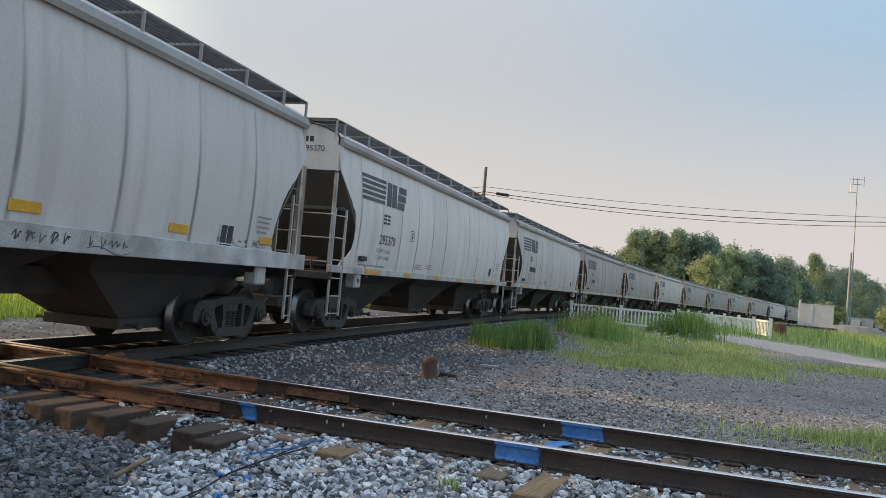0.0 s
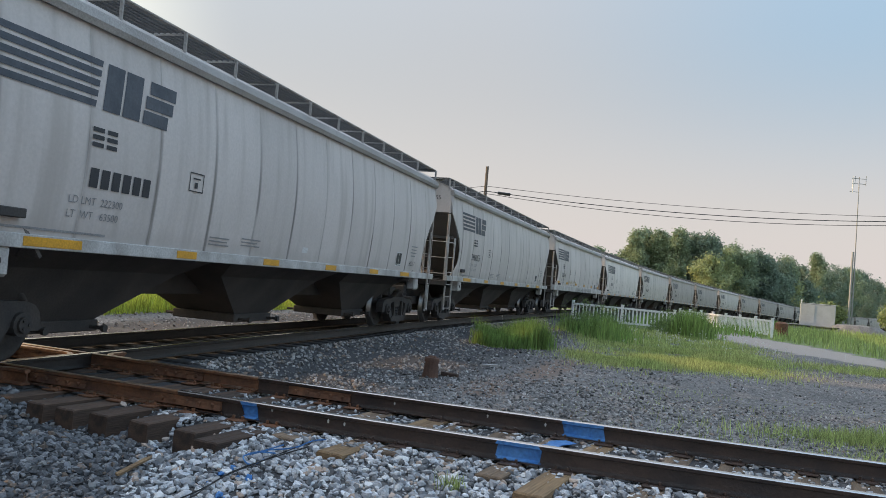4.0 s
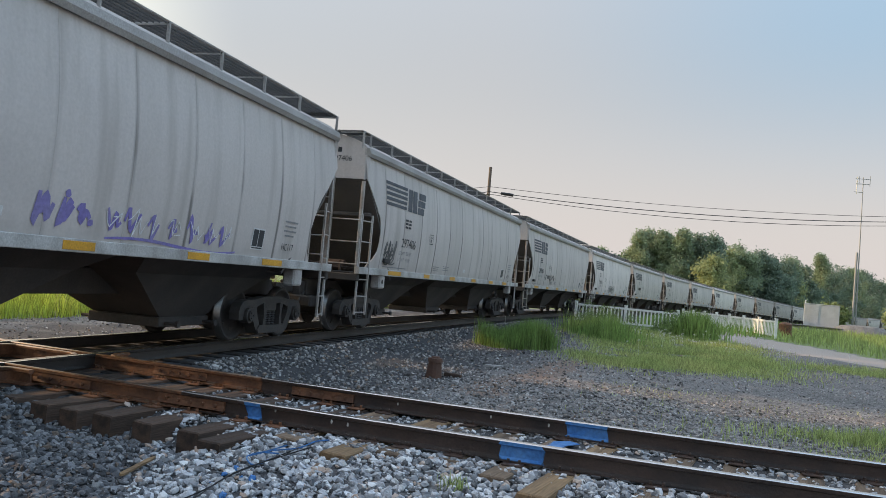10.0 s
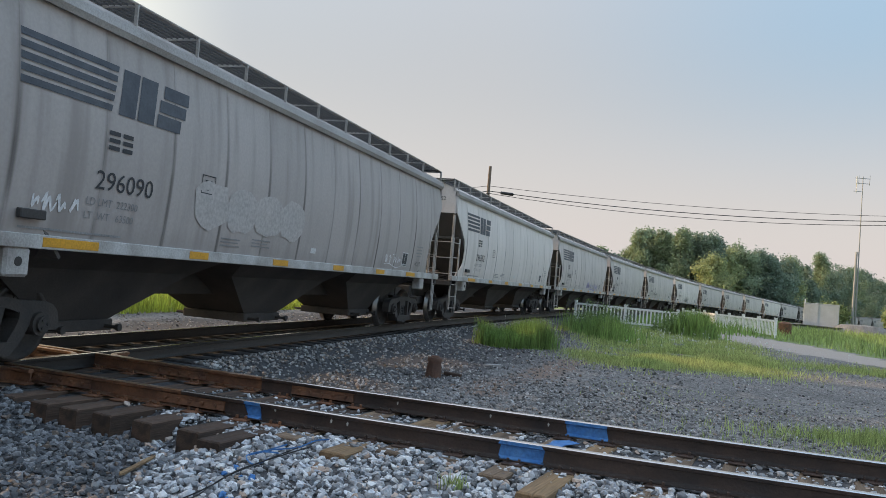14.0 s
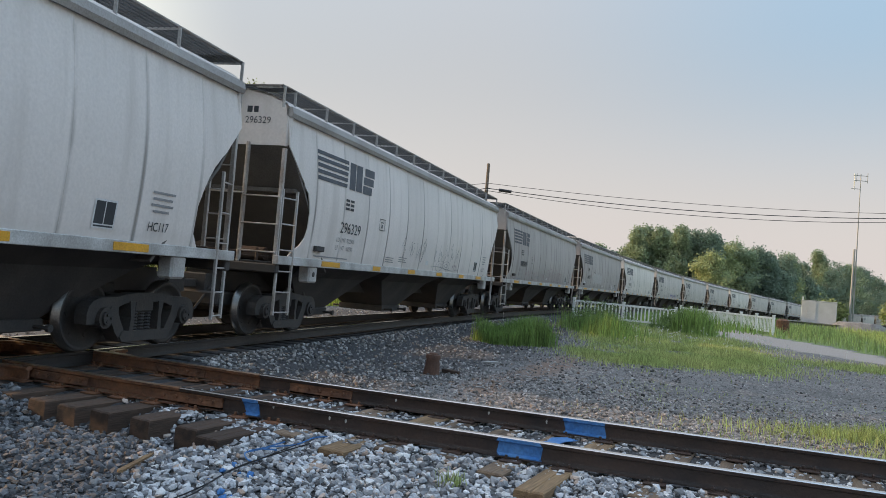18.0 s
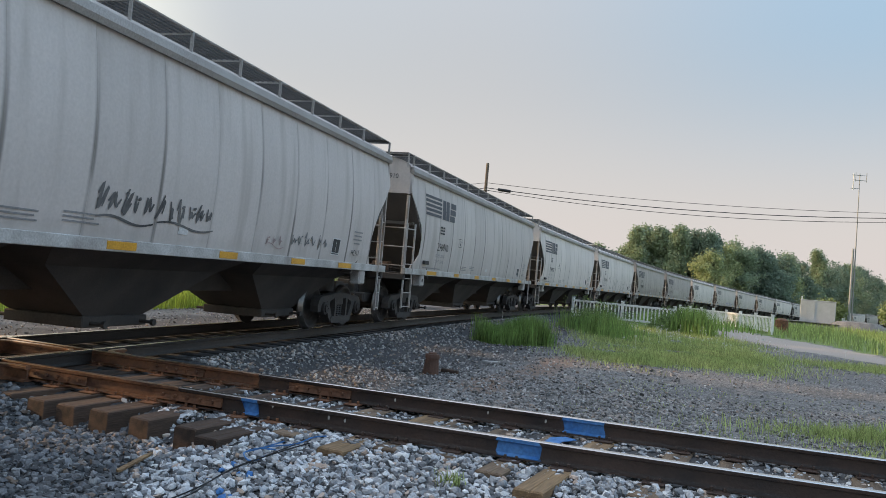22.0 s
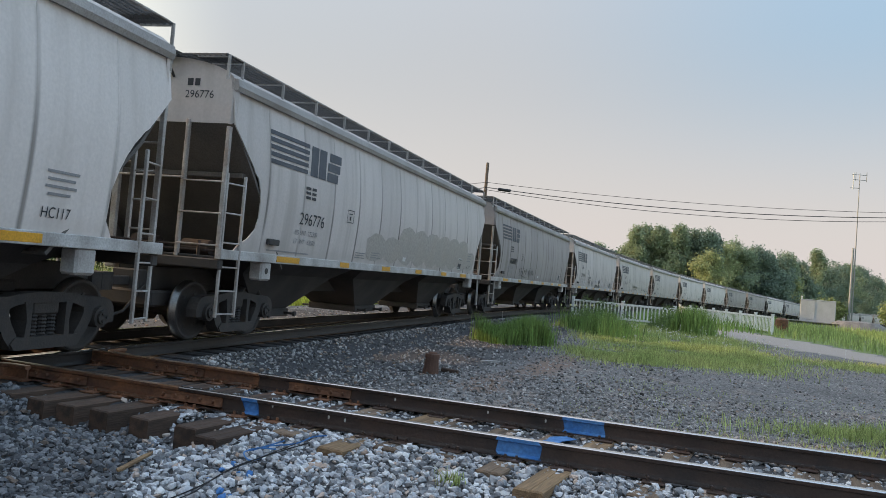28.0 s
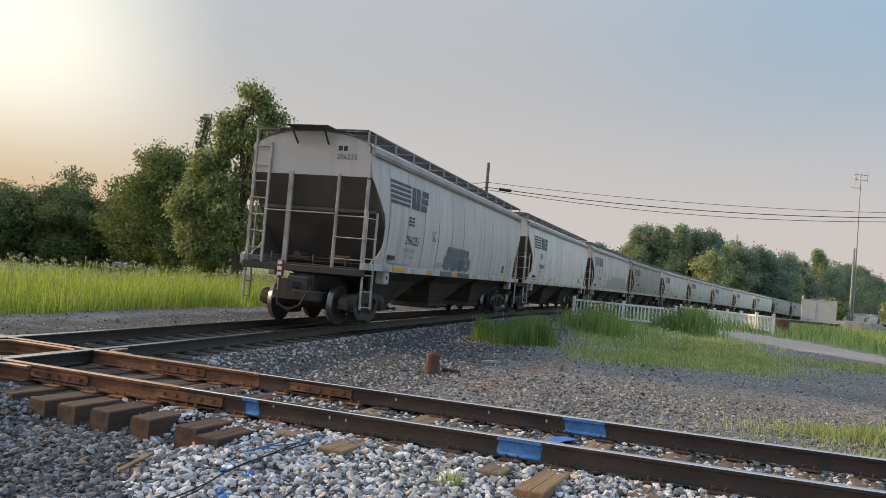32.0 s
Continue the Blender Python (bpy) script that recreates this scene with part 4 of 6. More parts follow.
def zones(x, y):
    """How grassy the ground is, and how much it is the pale track of the drive."""
    s, o = track_near(x, y)
    far = math.hypot(x, y)
    grass = 0.0
    if o < -6.2:
        grass = smooth(-6.2, -7.5, o)
    elif o > 3:
        if inside(x, y, LAWN):
            grass = 0.55
        if y > 24 and x > 17.5 and path_far(x, y) > 2.2:
            grass = 1.0
        if far > 47 and o > 5:
            grass = 1.0
    pale = 1 - smooth(1.6, 2.6, path_far(x, y)) if o > 6 else 0.0
    u, o2 = cross_near(x, y)
    oily = 1 - smooth(1.2, 2.4, abs(o))
    oily = max(oily, 0.95 * (1 - smooth(2.5, 7.0, o)) * smooth(-1.0, 1.0, o) * (1 - smooth(8, 30, s)))
    oily = max(oily, 0.75 * (1 - smooth(2.2, 3.4, o2)) if o2 > -0.9 and abs(u) < 15 else 0.0)
    oily = max(oily, (1 - smooth(-3.2, -1.6, u)) * (1 - smooth(2.4, 3.2, abs(o2))) * 0.8)
    oily = max(oily, 0.72 * smooth(-6.4, -4.8, o) * (1 - smooth(-1.0, 0.0, o)))
    oily = max(oily, 0.9 * (1 - smooth(3.5, 5.5, abs(o))) * smooth(10, 28, s))
    t = min(1, max(0, ((x - 0.6) * 2.8 + (y - 12.8) * 7.2) / (2.8 ** 2 + 7.2 ** 2)))
    clay = 1 - smooth(0.1, 0.85, math.hypot(x - 0.6 - 2.8 * t, y - 12.8 - 7.2 * t))
    return grass * (1 - pale), pale, oily * (1 - 0.8 * clay), clay


def ground_sheet():
    rad = [0.0] + [0.6 * 1.045 ** i for i in range(205)]
    rad = [r for r in rad if r < 4500] + [4600]
    ang = [radians(a) for a in np.concatenate([np.arange(-180, -45, 6), np.arange(-45, 45, 0.6), np.arange(45, 180, 6)])]
    verts, faces, g, p, d, cl = [], [], [], [], [], []
    for r in rad:
        for a in ang:
            x, y = r * math.sin(a), r * math.cos(a)
            verts.append((x, y, surface(x, y)))
            v = zones(x, y)
            g.append(v[0])
            p.append(v[1])
            d.append(v[2])
            cl.append(0.75 * v[3])
    n = len(ang)
    for i in range(1, len(rad) - 1):
        for j in range(n):
            k = (j + 1) % n
            faces.append((i * n + j, i * n + k, (i + 1) * n + k, (i + 1) * n + j))
    faces.append(tuple(n + j for j in range(n))[::-1])
    me = bpy.data.meshes.new("ground")
    me.from_pydata(verts, [], faces)
    me.attributes.new("grassy", "FLOAT", "POINT").data.foreach_set("value", g)
    me.attributes.new("drive", "FLOAT", "POINT").data.foreach_set("value", p)
    me.attributes.new("clay", "FLOAT", "POINT").data.foreach_set("value", cl)
    me.attributes.new("oily", "FLOAT", "POINT").data.foreach_set("value", d)
    me.update()
    return me


def ground_material():
    m = material("gravel_ground", (0.215, 0.206, 0.2), 0.95, second=(0.125, 0.12, 0.118), scale=0.45, fine=22, vary=0.5, bump=0.9)
    n, ln = m.node_tree.nodes, m.node_tree.links
    b = n["Principled BSDF"]
    co = [k for k in n if k.type == "TEX_COORD"][0]
    src = b.inputs["Base Color"].links[0].from_socket
    patch = n.new("ShaderNodeTexNoise")
    patch.inputs["Scale"].default_value, patch.inputs["Detail"].default_value = 0.9, 8
    ln.new(co.outputs["Object"], patch.inputs["Vector"])
    # warm clay patches in the gravel
    clay = n.new("ShaderNodeMapRange")
    clay.inputs["From Min"].default_value, clay.inputs["From Max"].default_value = 0.52, 0.72
    clay.inputs["To Max"].default_value = 0.55
    ln.new(patch.outputs["Fac"], clay.inputs["Value"])
    m0 = n.new("ShaderNodeMix")
    m0.data_type = "RGBA"
    m0.inputs["B"].default_value = (0.36, 0.29, 0.24, 1)
    ln.new(clay.outputs["Result"], m0.inputs["Factor"]), ln.new(src, m0.inputs["A"])
    last = m0.outputs["Result"]
    # single pebbles, by cells of about three centimetres
    vor, val, peb, pm = n.new("ShaderNodeTexVoronoi"), n.new("ShaderNodeSeparateColor"), n.new("ShaderNodeMapRange"), n.new("ShaderNodeMix")
    vor.inputs["Scale"].default_value = 24
    ln.new(co.outputs["Object"], vor.inputs["Vector"]), ln.new(vor.outputs["Color"], val.inputs[0])
    peb.inputs["To Min"].default_value, peb.inputs["To Max"].default_value = 0.35, 1.5
    ln.new(val.outputs[0], peb.inputs["Value"])
    pm.data_type, pm.blend_type = "RGBA", "MULTIPLY"
    pm.inputs["Factor"].default_value = 1.0
    ln.new(last, pm.inputs["A"]), ln.new(peb.outputs["Result"], pm.inputs["B"])
    last = pm.outputs["Result"]
    inv = n.new("ShaderNodeMath")
    inv.operation = "SUBTRACT"
    inv.inputs[0].default_value = 1.0
    ln.new(vor.outputs["Distance"], inv.inputs[1])
    bp = [k for k in n if k.type == "BUMP"][0]
    ln.new(inv.outputs[0], bp.inputs["Height"])
    bp.inputs["Strength"].default_value = 1.0
    for attr, colour in (("oily", (0.05, 0.049, 0.052, 1)), ("clay", (0.2, 0.14, 0.108, 1)), ("drive", (0.36, 0.31, 0.275, 1)), ("grassy", (0.17, 0.22, 0.07, 1))):
        at, ad, rg, mx = n.new("ShaderNodeAttribute"), n.new("ShaderNodeMath"), n.new("ShaderNodeMapRange"), n.new("ShaderNodeMix")
        at.attribute_name = attr
        ad.operation = "ADD"
        ln.new(at.outputs["Fac"], ad.inputs[0]), ln.new(patch.outputs["Fac"], ad.inputs[1])
        rg.inputs["From Min"].default_value, rg.inputs["From Max"].default_value = 0.85, 1.2
        ln.new(ad.outputs[0], rg.inputs["Value"])
        mx.data_type = "RGBA"
        mx.inputs["B"].default_value = colour
        ln.new(rg.outputs["Result"], mx.inputs["Factor"]), ln.new(last, mx.inputs["A"])
        last = mx.outputs["Result"]
    ln.new(last, b.inputs["Base Color"])
    return m


ground = new("ground", ground_sheet())
ground.data.materials.append(ground_material())
tagged(ground, "grey gravel ground with ballast beds and grass", "ground", kind="structure")

# ---- rails, ties and the crossing diamond ----
RAIL = [(-0.07, -0.17), (0.07, -0.17), (0.07, -0.158), (0.012, -0.14), (0.009, -0.045), (0.034, -0.035), (0.036, -0.008), (0.028, 0.0),
        (-0.028, 0.0), (-0.036, -0.008), (-0.034, -0.035), (-0.009, -0.045), (-0.012, -0.14), (-0.07, -0.158)]


def rail_mesh(path, lo, hi, step, off, profile=RAIL, dz=0.0):
    bm = bmesh.new()
    n = max(2, int((hi - lo) / step))
    loft(bm, [[path(lo + (hi - lo) * i / n, off + a, b + dz) for a, b in profile] for i in range(n + 1)])
    return bm


def lay_rail(name, path, lo, hi, step, off, web, head, label, dz=0.0):
    ob = part(name, rail_mesh(path, lo, hi, step, off, RAIL, dz), web, None)
    ob.data.materials.append(head)
    for p in ob.data.polygons:
        if p.normal.z > 0.5:
            up = max(ob.data.vertices[v].co.z for v in p.vertices)
            low = min(ob.data.vertices[v].co.z for v in p.vertices)
            if len(p.vertices) == 4 and p.normal.z > 0.6 and up - low < 0.06 and p.normal.z > 0.6:
                p.material_index = 1
    return tagged(ob, label, "rail", "rails", "structure")


for off in (-0.755, 0.755):
    lay_rail("main_rail", on_track, -60, 330, 1.0, off, MAINSIDE, RAILTOP, "brown steel rail with a polished head, curving away")
    lay_rail("crossing_rail", on_cross, -2.42, 14, 0.5, off, RAILSIDE, RAILTOP, "brown steel rail of the crossing track", -0.003)
    lay_rail("diamond_rail", on_cross, -15, -2.43, 0.5, off, RUST, RAILTOP_WORN, "orange rusty rail in the crossing diamond", -0.003)


# where the two tracks cross, guard rails with rounded corners run inside and outside the running rails
U_X = min(np.arange(-9, -2, 0.02), key=lambda u: abs(track_near(*on_cross(u)[:2])[1]))
S_X = track_near(*on_cross(U_X)[:2])[0]
A_X = (on_cross(U_X + 1) - on_cross(U_X - 1)).normalized()
B_X = (on_track(S_X + 1) - on_track(S_X - 1)).normalized()
C_X = on_cross(U_X)


def bent_rail(pts, label, dz=-0.012):
    """A rail along points given across and along the crossing, mitred smoothly."""
    p = [C_X + A_X * a + B_X * b for a, b in pts]
    rings = []
    for i, q in enumerate(p):
        d = (p[min(i + 1, len(p) - 1)] - p[max(i - 1, 0)])
        n = Vector((d.y, -d.x, 0)).normalized()
        rings.append([(q.x + n.x * a, q.y + n.y * a, z + dz) for a, z in RAIL])
    bm = bmesh.new()
    loft(bm, rings)
    ob = part("guard_rail", bm, RUST)
    ob.data.materials.append(RAILTOP_WORN)
    for f in ob.data.polygons:
        if f.normal.z > 0.6 and max(ob.data.vertices[v].co.z for v in f.vertices) > -0.04:
            f.material_index = 1
    return tagged(ob, label, "rail", "rails", "structure")


def corner(a, b, r, sa, sb):
    """A quarter bend about the corner (a, b), from the side along b to the side along a."""
    return [(a - sa * r * (1 - math.cos(t)), b - sb * r * (1 - math.sin(t))) for t in np.linspace(0, math.pi / 2, 7)]


q = 0.635
ring = []
for sa, sb in ((1, 1), (-1, 1), (-1, -1), (1, -1)):
    c = corner(sa * q, sb * q, 0.2, sa, sb)
    ring += c if sa * sb > 0 else c[::-1]
bent_rail(ring + ring[:2], "orange rusty guard rail loop inside the diamond")
q = 0.875
for sa, sb in ((1, 1), (-1, 1), (-1, -1), (1, -1)):
    arm = [(sa * q, sb * y) for y in (1.3, 1.2)]
    turn = [(sa * (q + 0.2 * (1 - math.cos(t))), sb * (q + 0.2 * (1 - math.sin(t)))) for t in np.linspace(0, math.pi / 2, 7)]
    out = [(sa * x, sb * q) for x in (1.2, 1.3)]
    bent_rail(arm + turn + out, "rusty bent wing rail at the crossing diamond")

# small pale paint specks on the rail webs
SPECK = material("white_paint_speck", (0.7, 0.68, 0.64), 0.6, bump=0.02)
for u, off, z in ((-1.33, 0.755, -0.05), (-0.72, 0.755, -0.075), (-0.55, 0.755, -0.08), (-0.66, -0.755, -0.08), (0.42, -0.755, -0.075), (1.05, -0.755, -0.08), (-2.05, 0.755, -0.07)):
    bm = bmesh.new()
    y = 0.0125 if z < -0.045 else 0.036
    loft(bm, [[on_cross(u + a * k, off + y + e, z + b * k) for a, b in ((-0.012, 0.004), (0.0, 0.022), (0.011, 0.006), (0.006, -0.02), (-0.007, -0.018))] for e, k in ((0.0, 1.0), (0.003, 0.9))])
    tagged(part("paint_fleck", bm, SPECK), "small white paint fleck on a rail web", "paint mark", "white paint flecks")

# joint bars with bolts at the rail ends
for u, off, side in ((-2.3, 0.755, 1), (-1.6, -0.755, 1), (-4.0, 0.755, 1), (-3.6, -0.755, 1)):
    bm = bmesh.new()
    loft(bm, [[on_cross(u + d, off + side * a, z) for a, z in ((0.012, -0.135), (0.045, -0.14), (0.03, -0.09), (0.034, -0.05), (0.012, -0.045))] for d in (-0.4, 0, 0.4)])
    bar = part("joint_bar", bm, RUST if u < -0.5 else RAILSIDE)
    tagged(bar, "rusty bolted joint bar on a rail web", "joint bar", "joint bars")
    for d in (-0.3, -0.15, 0.0, 0.15, 0.3):
        bm = bmesh.new()
        tube(bm, on_cross(u + d, off + side * 0.02, -0.092), on_cross(u + d, off + side * 0.065, -0.092), 0.02, seg=6)
        part("bolt", bm, RUST, bar)

rng = random.Random(7)
tie_bm = bmesh.new()
loft(tie_bm, [[(x + dx, y, z + dz) for x, z in ((-0.12, -0.25), (0.12, -0.25), (0.121, -0.012), (0.108, -0.002), (0.02, -0.004), (0.014, -0.012), (0.006, -0.004), (-0.107, 0.0), (-0.12, -0.011))]
              for y, dx, dz in ((-1.3, 0.0, -0.012), (-1.285, 0.003, 0.0), (-0.6, -0.004, 0.002), (0.1, 0.004, -0.003), (0.75, -0.002, 0.002), (1.283, 0.003, 0.0), (1.3, 0.0, -0.012))])
bed_tie = part("tie", tie_bm, TIE)
bed_tie["label"] = "weathered brown timber tie in ballast"
for k in ("category", "group"):
    bed_tie[k] = {"category": "railway tie", "group": "crossing track ties"}[k]
plate_bm = bmesh.new()
box(plate_bm, -0.09, -0.17, -0.003, 0.09, 0.17, 0.012, 0.003)
for sx in (-1, 1):
    for sy in (-1, 1):
        box(plate_bm, sx * 0.05 - 0.012, sy * 0.085 - 0.012, 0.0, sx * 0.05 + 0.012, sy * 0.085 + 0.012, 0.045, 0.003)
plate_first = part("tie_plate", plate_bm, RUST)
brown_plate = plate_first.data.copy()
brown_plate.materials.clear()
brown_plate.materials.append(RAILSIDE)
tan_tie = bed_tie.data.copy()
tan_tie.materials.clear()
tan_tie.materials.append(TANTIE)
fresh_tie = bed_tie.data.copy()
fresh_tie.materials.clear()
fresh_tie.materials.append(FRESHTIE)


th0 = math.pi / 2 - radians(109.075)
# middle of each tie along the crossing track, and how far its near end stands out
NEAR_TIES = [(-3.4, 1.5), (-3.04, 1.49), (-2.62, 1.5), (-2.15, 1.5), (-1.58, 1.57), (-1.2, 1.77), (-0.85, 1.2), (-0.2, 1.47), (0.13, 1.15), (0.62, 1.05), (1.15, 1.36),
             (1.6, 1.74), (2.35, 1.3), (2.85, 1.25), (3.5, 1.3), (4.0, 1.35), (4.55, 1.3), (5.1, 1.35), (5.6, 1.3), (6.15, 1.3)]
ALL_TIES = [(-3.4 - 0.5 * i, 1.42 + 0.03 * (i % 3)) for i in range(16, 0, -1)] + NEAR_TIES + [(6.15 + 0.53 * i, 1.3) for i in range(1, 12)]
TIE_SKEW = 0.1
plates = []
for i, (u, end) in enumerate(ALL_TIES):
    length = rng.uniform(2.5, 2.68)
    a, b = on_cross(u - TIE_SKEW * end, end), on_cross(u - TIE_SKEW * (end - length), end - length)
    d = b - a
    turn = math.atan2(d.y, d.x) - math.pi / 2
    m = Matrix.Translation((a + b) / 2 + Vector((0, 0, -0.187 + rng.uniform(-0.008, 0.003)))) @ Euler((rng.uniform(-0.006, 0.006), rng.uniform(-0.02, 0.02), turn)).to_matrix().to_4x4()
    m = m @ Matrix.Diagonal((rng.uniform(0.93, 1.06), length / 2.6, 1, 1))
    if i == 0:
        ob = bed_tie
        ob.matrix_basis = m
    else:
        ob = again(bed_tie, m)
        tagged(ob, "", "railway tie", "crossing track ties")
    if u in (-0.2, 1.6):
        ob.data = fresh_tie
    elif u > -0.9:
        ob.data = tan_tie
    for off in (-0.755, 0.755):
        m = Matrix.Translation(on_cross(u - TIE_SKEW * off, off, -0.1855)) @ Euler((0, 0, th0)).to_matrix().to_4x4()
        if not plates:
            plate_first.matrix_basis = m
            pl = plate_first
        else:
            pl = again(plate_first, m)
            if u > -0.9:
                pl.data = brown_plate
        tagged(pl, "rusty steel tie plate with spikes", "tie plate", "tie plates")
        plates.append(pl)
oil_tie = bed_tie.data.copy()
oil_tie.materials.clear()
oil_tie.materials.append(OILTIE)
for i in range(120):
    s = -24 + i * 0.54
    m = Matrix.Translation(on_track(s, rng.uniform(-0.05, 0.05), -0.187)) @ Euler((0, 0, math.pi / 2 - heading(s) + rng.uniform(-0.02, 0.02))).to_matrix().to_4x4()
    ob = again(bed_tie, m)
    ob.data = oil_tie
    tagged(ob, "dark oily timber tie under the main track", "railway tie", "main track ties")


def spray(u, off, half, label):
    """Spray paint on the camera side of a rail: a thin skin over the head's flank, web and foot, ragged at its ends."""
    bm = bmesh.new()
    skin = [(0.0385, -0.007), (0.039, -0.036), (0.0135, -0.047), (0.0165, -0.137), (0.06, -0.1525),
            (0.058, -0.156), (0.012, -0.14), (0.010, -0.05), (0.035, -0.033), (0.0355, -0.009)]
    edge = [-1.12, -1.06, -1.0, -0.5, 0.0, 0.5, 1.0, 1.08, 1.16]
    rings = []
    for d in edge:
        ring = []
        for a, z in skin:
            rag = 0.035 * noise.noise(Vector((z * 60, d * 3, u * 5))) if abs(d) > 0.9 else 0.0
            thin = 0.0015 if abs(d) > 1.1 else 0.0
            ring.append(on_cross(u + d * half + rag - 0.12 * z, off + a - thin, z - 0.003))
        rings.append(ring)
    loft(bm, rings)
    ob = part("paint_mark", bm, BLUE)
    return tagged(ob, label, "paint mark", "blue paint marks")


spray(1.11, 0.755, 0.165, "bright blue spray paint on a rail web")
spray(1.44, -0.755, 0.19, "bright blue spray paint on the far rail web")
spray(-1.58, 0.755, 0.07, "narrow blue spray paint stripe on a rail")


bm = bmesh.new()
prism(bm, [(-0.12, -0.28), (-0.02, -0.34), (0.1, -0.2), (0.08, 0.05), (0.14, 0.26), (0.0, 0.32), (-0.1, 0.15), (-0.05, -0.05)], "z", 0.0, 0.006)
b = part("paint_mark", bm, BLUE)
b.matrix_basis = pose(1.25, 8.0, -0.182, 0, 0, -32)
tagged(b, "blue spray paint splash on a timber tie", "paint mark", "blue paint marks")
bm = bmesh.new()
box(bm, -0.22, -0.035, 0, 0.22, 0.035, 0.03, 0.006)
b = part("wood_splinter", bm, material("fresh_wood", (0.42, 0.24, 0.1), 0.8, second=(0.3, 0.17, 0.08)))
b.matrix_basis = pose(3.5, 9.5, surface(3.5, 9.5) + 0.01, 0, 3, -20)
tagged(b, "orange-brown broken board beside the rail", "board")


bm = bmesh.new()
prism(bm, [(-0.24, -0.01), (-0.2, -0.025), (0.2, -0.018), (0.26, 0.0), (0.18, 0.02), (-0.22, 0.016)], "z", 0.0, 0.018)
b = part("wood_splinter", bm, FRESHTIE)
b.matrix_basis = pose(-2.3, 6.5, surface(-2.3, 6.5) + 0.06, 4, -5, 78)
tagged(b, "pale split wood sliver on ballast", "board")


# ---- loose stones ----
def stones(name, n, place, size, mat, label, seed, flat=0.75):
    r = random.Random(seed)
    base = bmesh.new()
    bmesh.ops.create_icosphere(base, subdivisions=1, radius=1)
    bv = [v.co.copy() for v in base.verts]
    bf = [tuple(v.index for v in f.verts) for f in base.faces]
    base.free()
    shapes = []
    for _ in range(16):
        q = np.array([tuple(v * r.uniform(0.85, 1.2)) for v in bv])
        for _cut in range(5):  # broken faces
            d = np.array((r.gauss(0, 1), r.gauss(0, 1), r.gauss(0, 1)))
            d /= np.linalg.norm(d)
            q -= np.outer(np.maximum(q @ d - r.uniform(0.35, 0.7), 0), d)
        shapes.append(q * 1.12)
    vs, fs, c = [], [], 0
    for _ in range(n):
        x, y = place(r)
        k = size[0] + (size[1] - size[0]) * r.random() ** 1.5
        sc = np.array([k * r.uniform(0.8, 1.3), k * r.uniform(0.7, 1.1), k * r.uniform(0.55, 0.9) * flat / 0.75])
        e = np.array(Euler((r.uniform(-0.5, 0.5), r.uniform(-0.5, 0.5), r.uniform(0, 6.28))).to_matrix())
        v = (shapes[r.randrange(16)] * sc) @ e.T + np.array((x, y, surface(x, y) + k * r.uniform(0.05, 0.6)))
        vs.append(v)
        fs.extend([(a + c, b + c, d + c) for a, b, d in bf])
        c += 12
    me = bpy.data.meshes.new(name)
    me.from_pydata(np.concatenate(vs).tolist(), [], fs)
    me.materials.append(mat)
    ob = new(name, me)
    return tagged(ob, label, "ballast", kind="stuff")


def stone_material(name, base, second):
    """Broken stone; here and there a rust-brown or a nearly white one."""
    m = material(name, base, 0.9, 0, 0.25, 14, 60, 0.3, alpha_random=-0.75, second=second)
    n, ln = m.node_tree.nodes, m.node_tree.links
    b = n["Principled BSDF"]
    last = b.inputs["Base Color"].links[0].from_socket
    geo, wh = n.new("ShaderNodeNewGeometry"), n.new("ShaderNodeTexWhiteNoise")
    wh.noise_dimensions = "1D"
    ln.new(geo.outputs["Random Per Island"], wh.inputs["W"])
    top = max(second)
    for lo, hi, amount, colour in ((0.93, 0.935, 0.75, (top * 0.95, top * 0.68, top * 0.5, 1)), (0.06, 0.055, 0.8, (top * 1.6, top * 1.58, top * 1.55, 1))):
        rg, mx = n.new("ShaderNodeMapRange"), n.new("ShaderNodeMix")
        rg.inputs["From Min"].default_value, rg.inputs["From Max"].default_value, rg.inputs["To Max"].default_value = lo, hi, amount
        mx.data_type = "RGBA"
        mx.inputs["B"].default_value = colour
        ln.new(wh.outputs["Value"], rg.inputs["Value"]), ln.new(rg.outputs["Result"], mx.inputs["Factor"]), ln.new(last, mx.inputs["A"])
        last = mx.outputs["Result"]
    ln.new(last, b.inputs["Base Color"])
    return m


# the bluish bases put the sky's reflection into pale and dark stone
PALE_STONE = stone_material("pale_ballast_stone", (0.28, 0.298, 0.33), (0.5, 0.487, 0.48))
DARK_STONE = stone_material("dark_ballast_stone", (0.088, 0.092, 0.104), (0.19, 0.188, 0.19))
MID_STONE = stone_material("mid_grey_ballast_stone", (0.13, 0.128, 0.13), (0.3, 0.285, 0.27))
LOT_STONE = stone_material("grey_gravel_stone", (0.15, 0.148, 0.15), (0.33, 0.312, 0.3))


def near_bed(lo, hi, o0, o1):
    def place(r):
        p = on_cross(r.uniform(lo, hi), r.uniform(o0, o1))
        return p.x, p.y
    return place


def heaped(pale):
    """Pale stones on the fresh heap, dark ones left of a ragged line that slants away from the rail."""
    def place(r):
        while True:
            u, o = r.uniform(-2.6, 6.5) if pale else r.uniform(-6.0, 0.2), r.uniform(0.86, 3.5) if pale else r.uniform(1.1, 3.9)
            if (u > -2.1 + 0.63 * (o - 1.5) + r.gauss(0, 0.13)) == pale:
                p = on_cross(u, o)
                return p.x, p.y
    return place


def crib(r):
    p = on_cross(r.uniform(-3.0, 7.0), r.uniform(-0.95, 0.95))
    return p.x, p.y


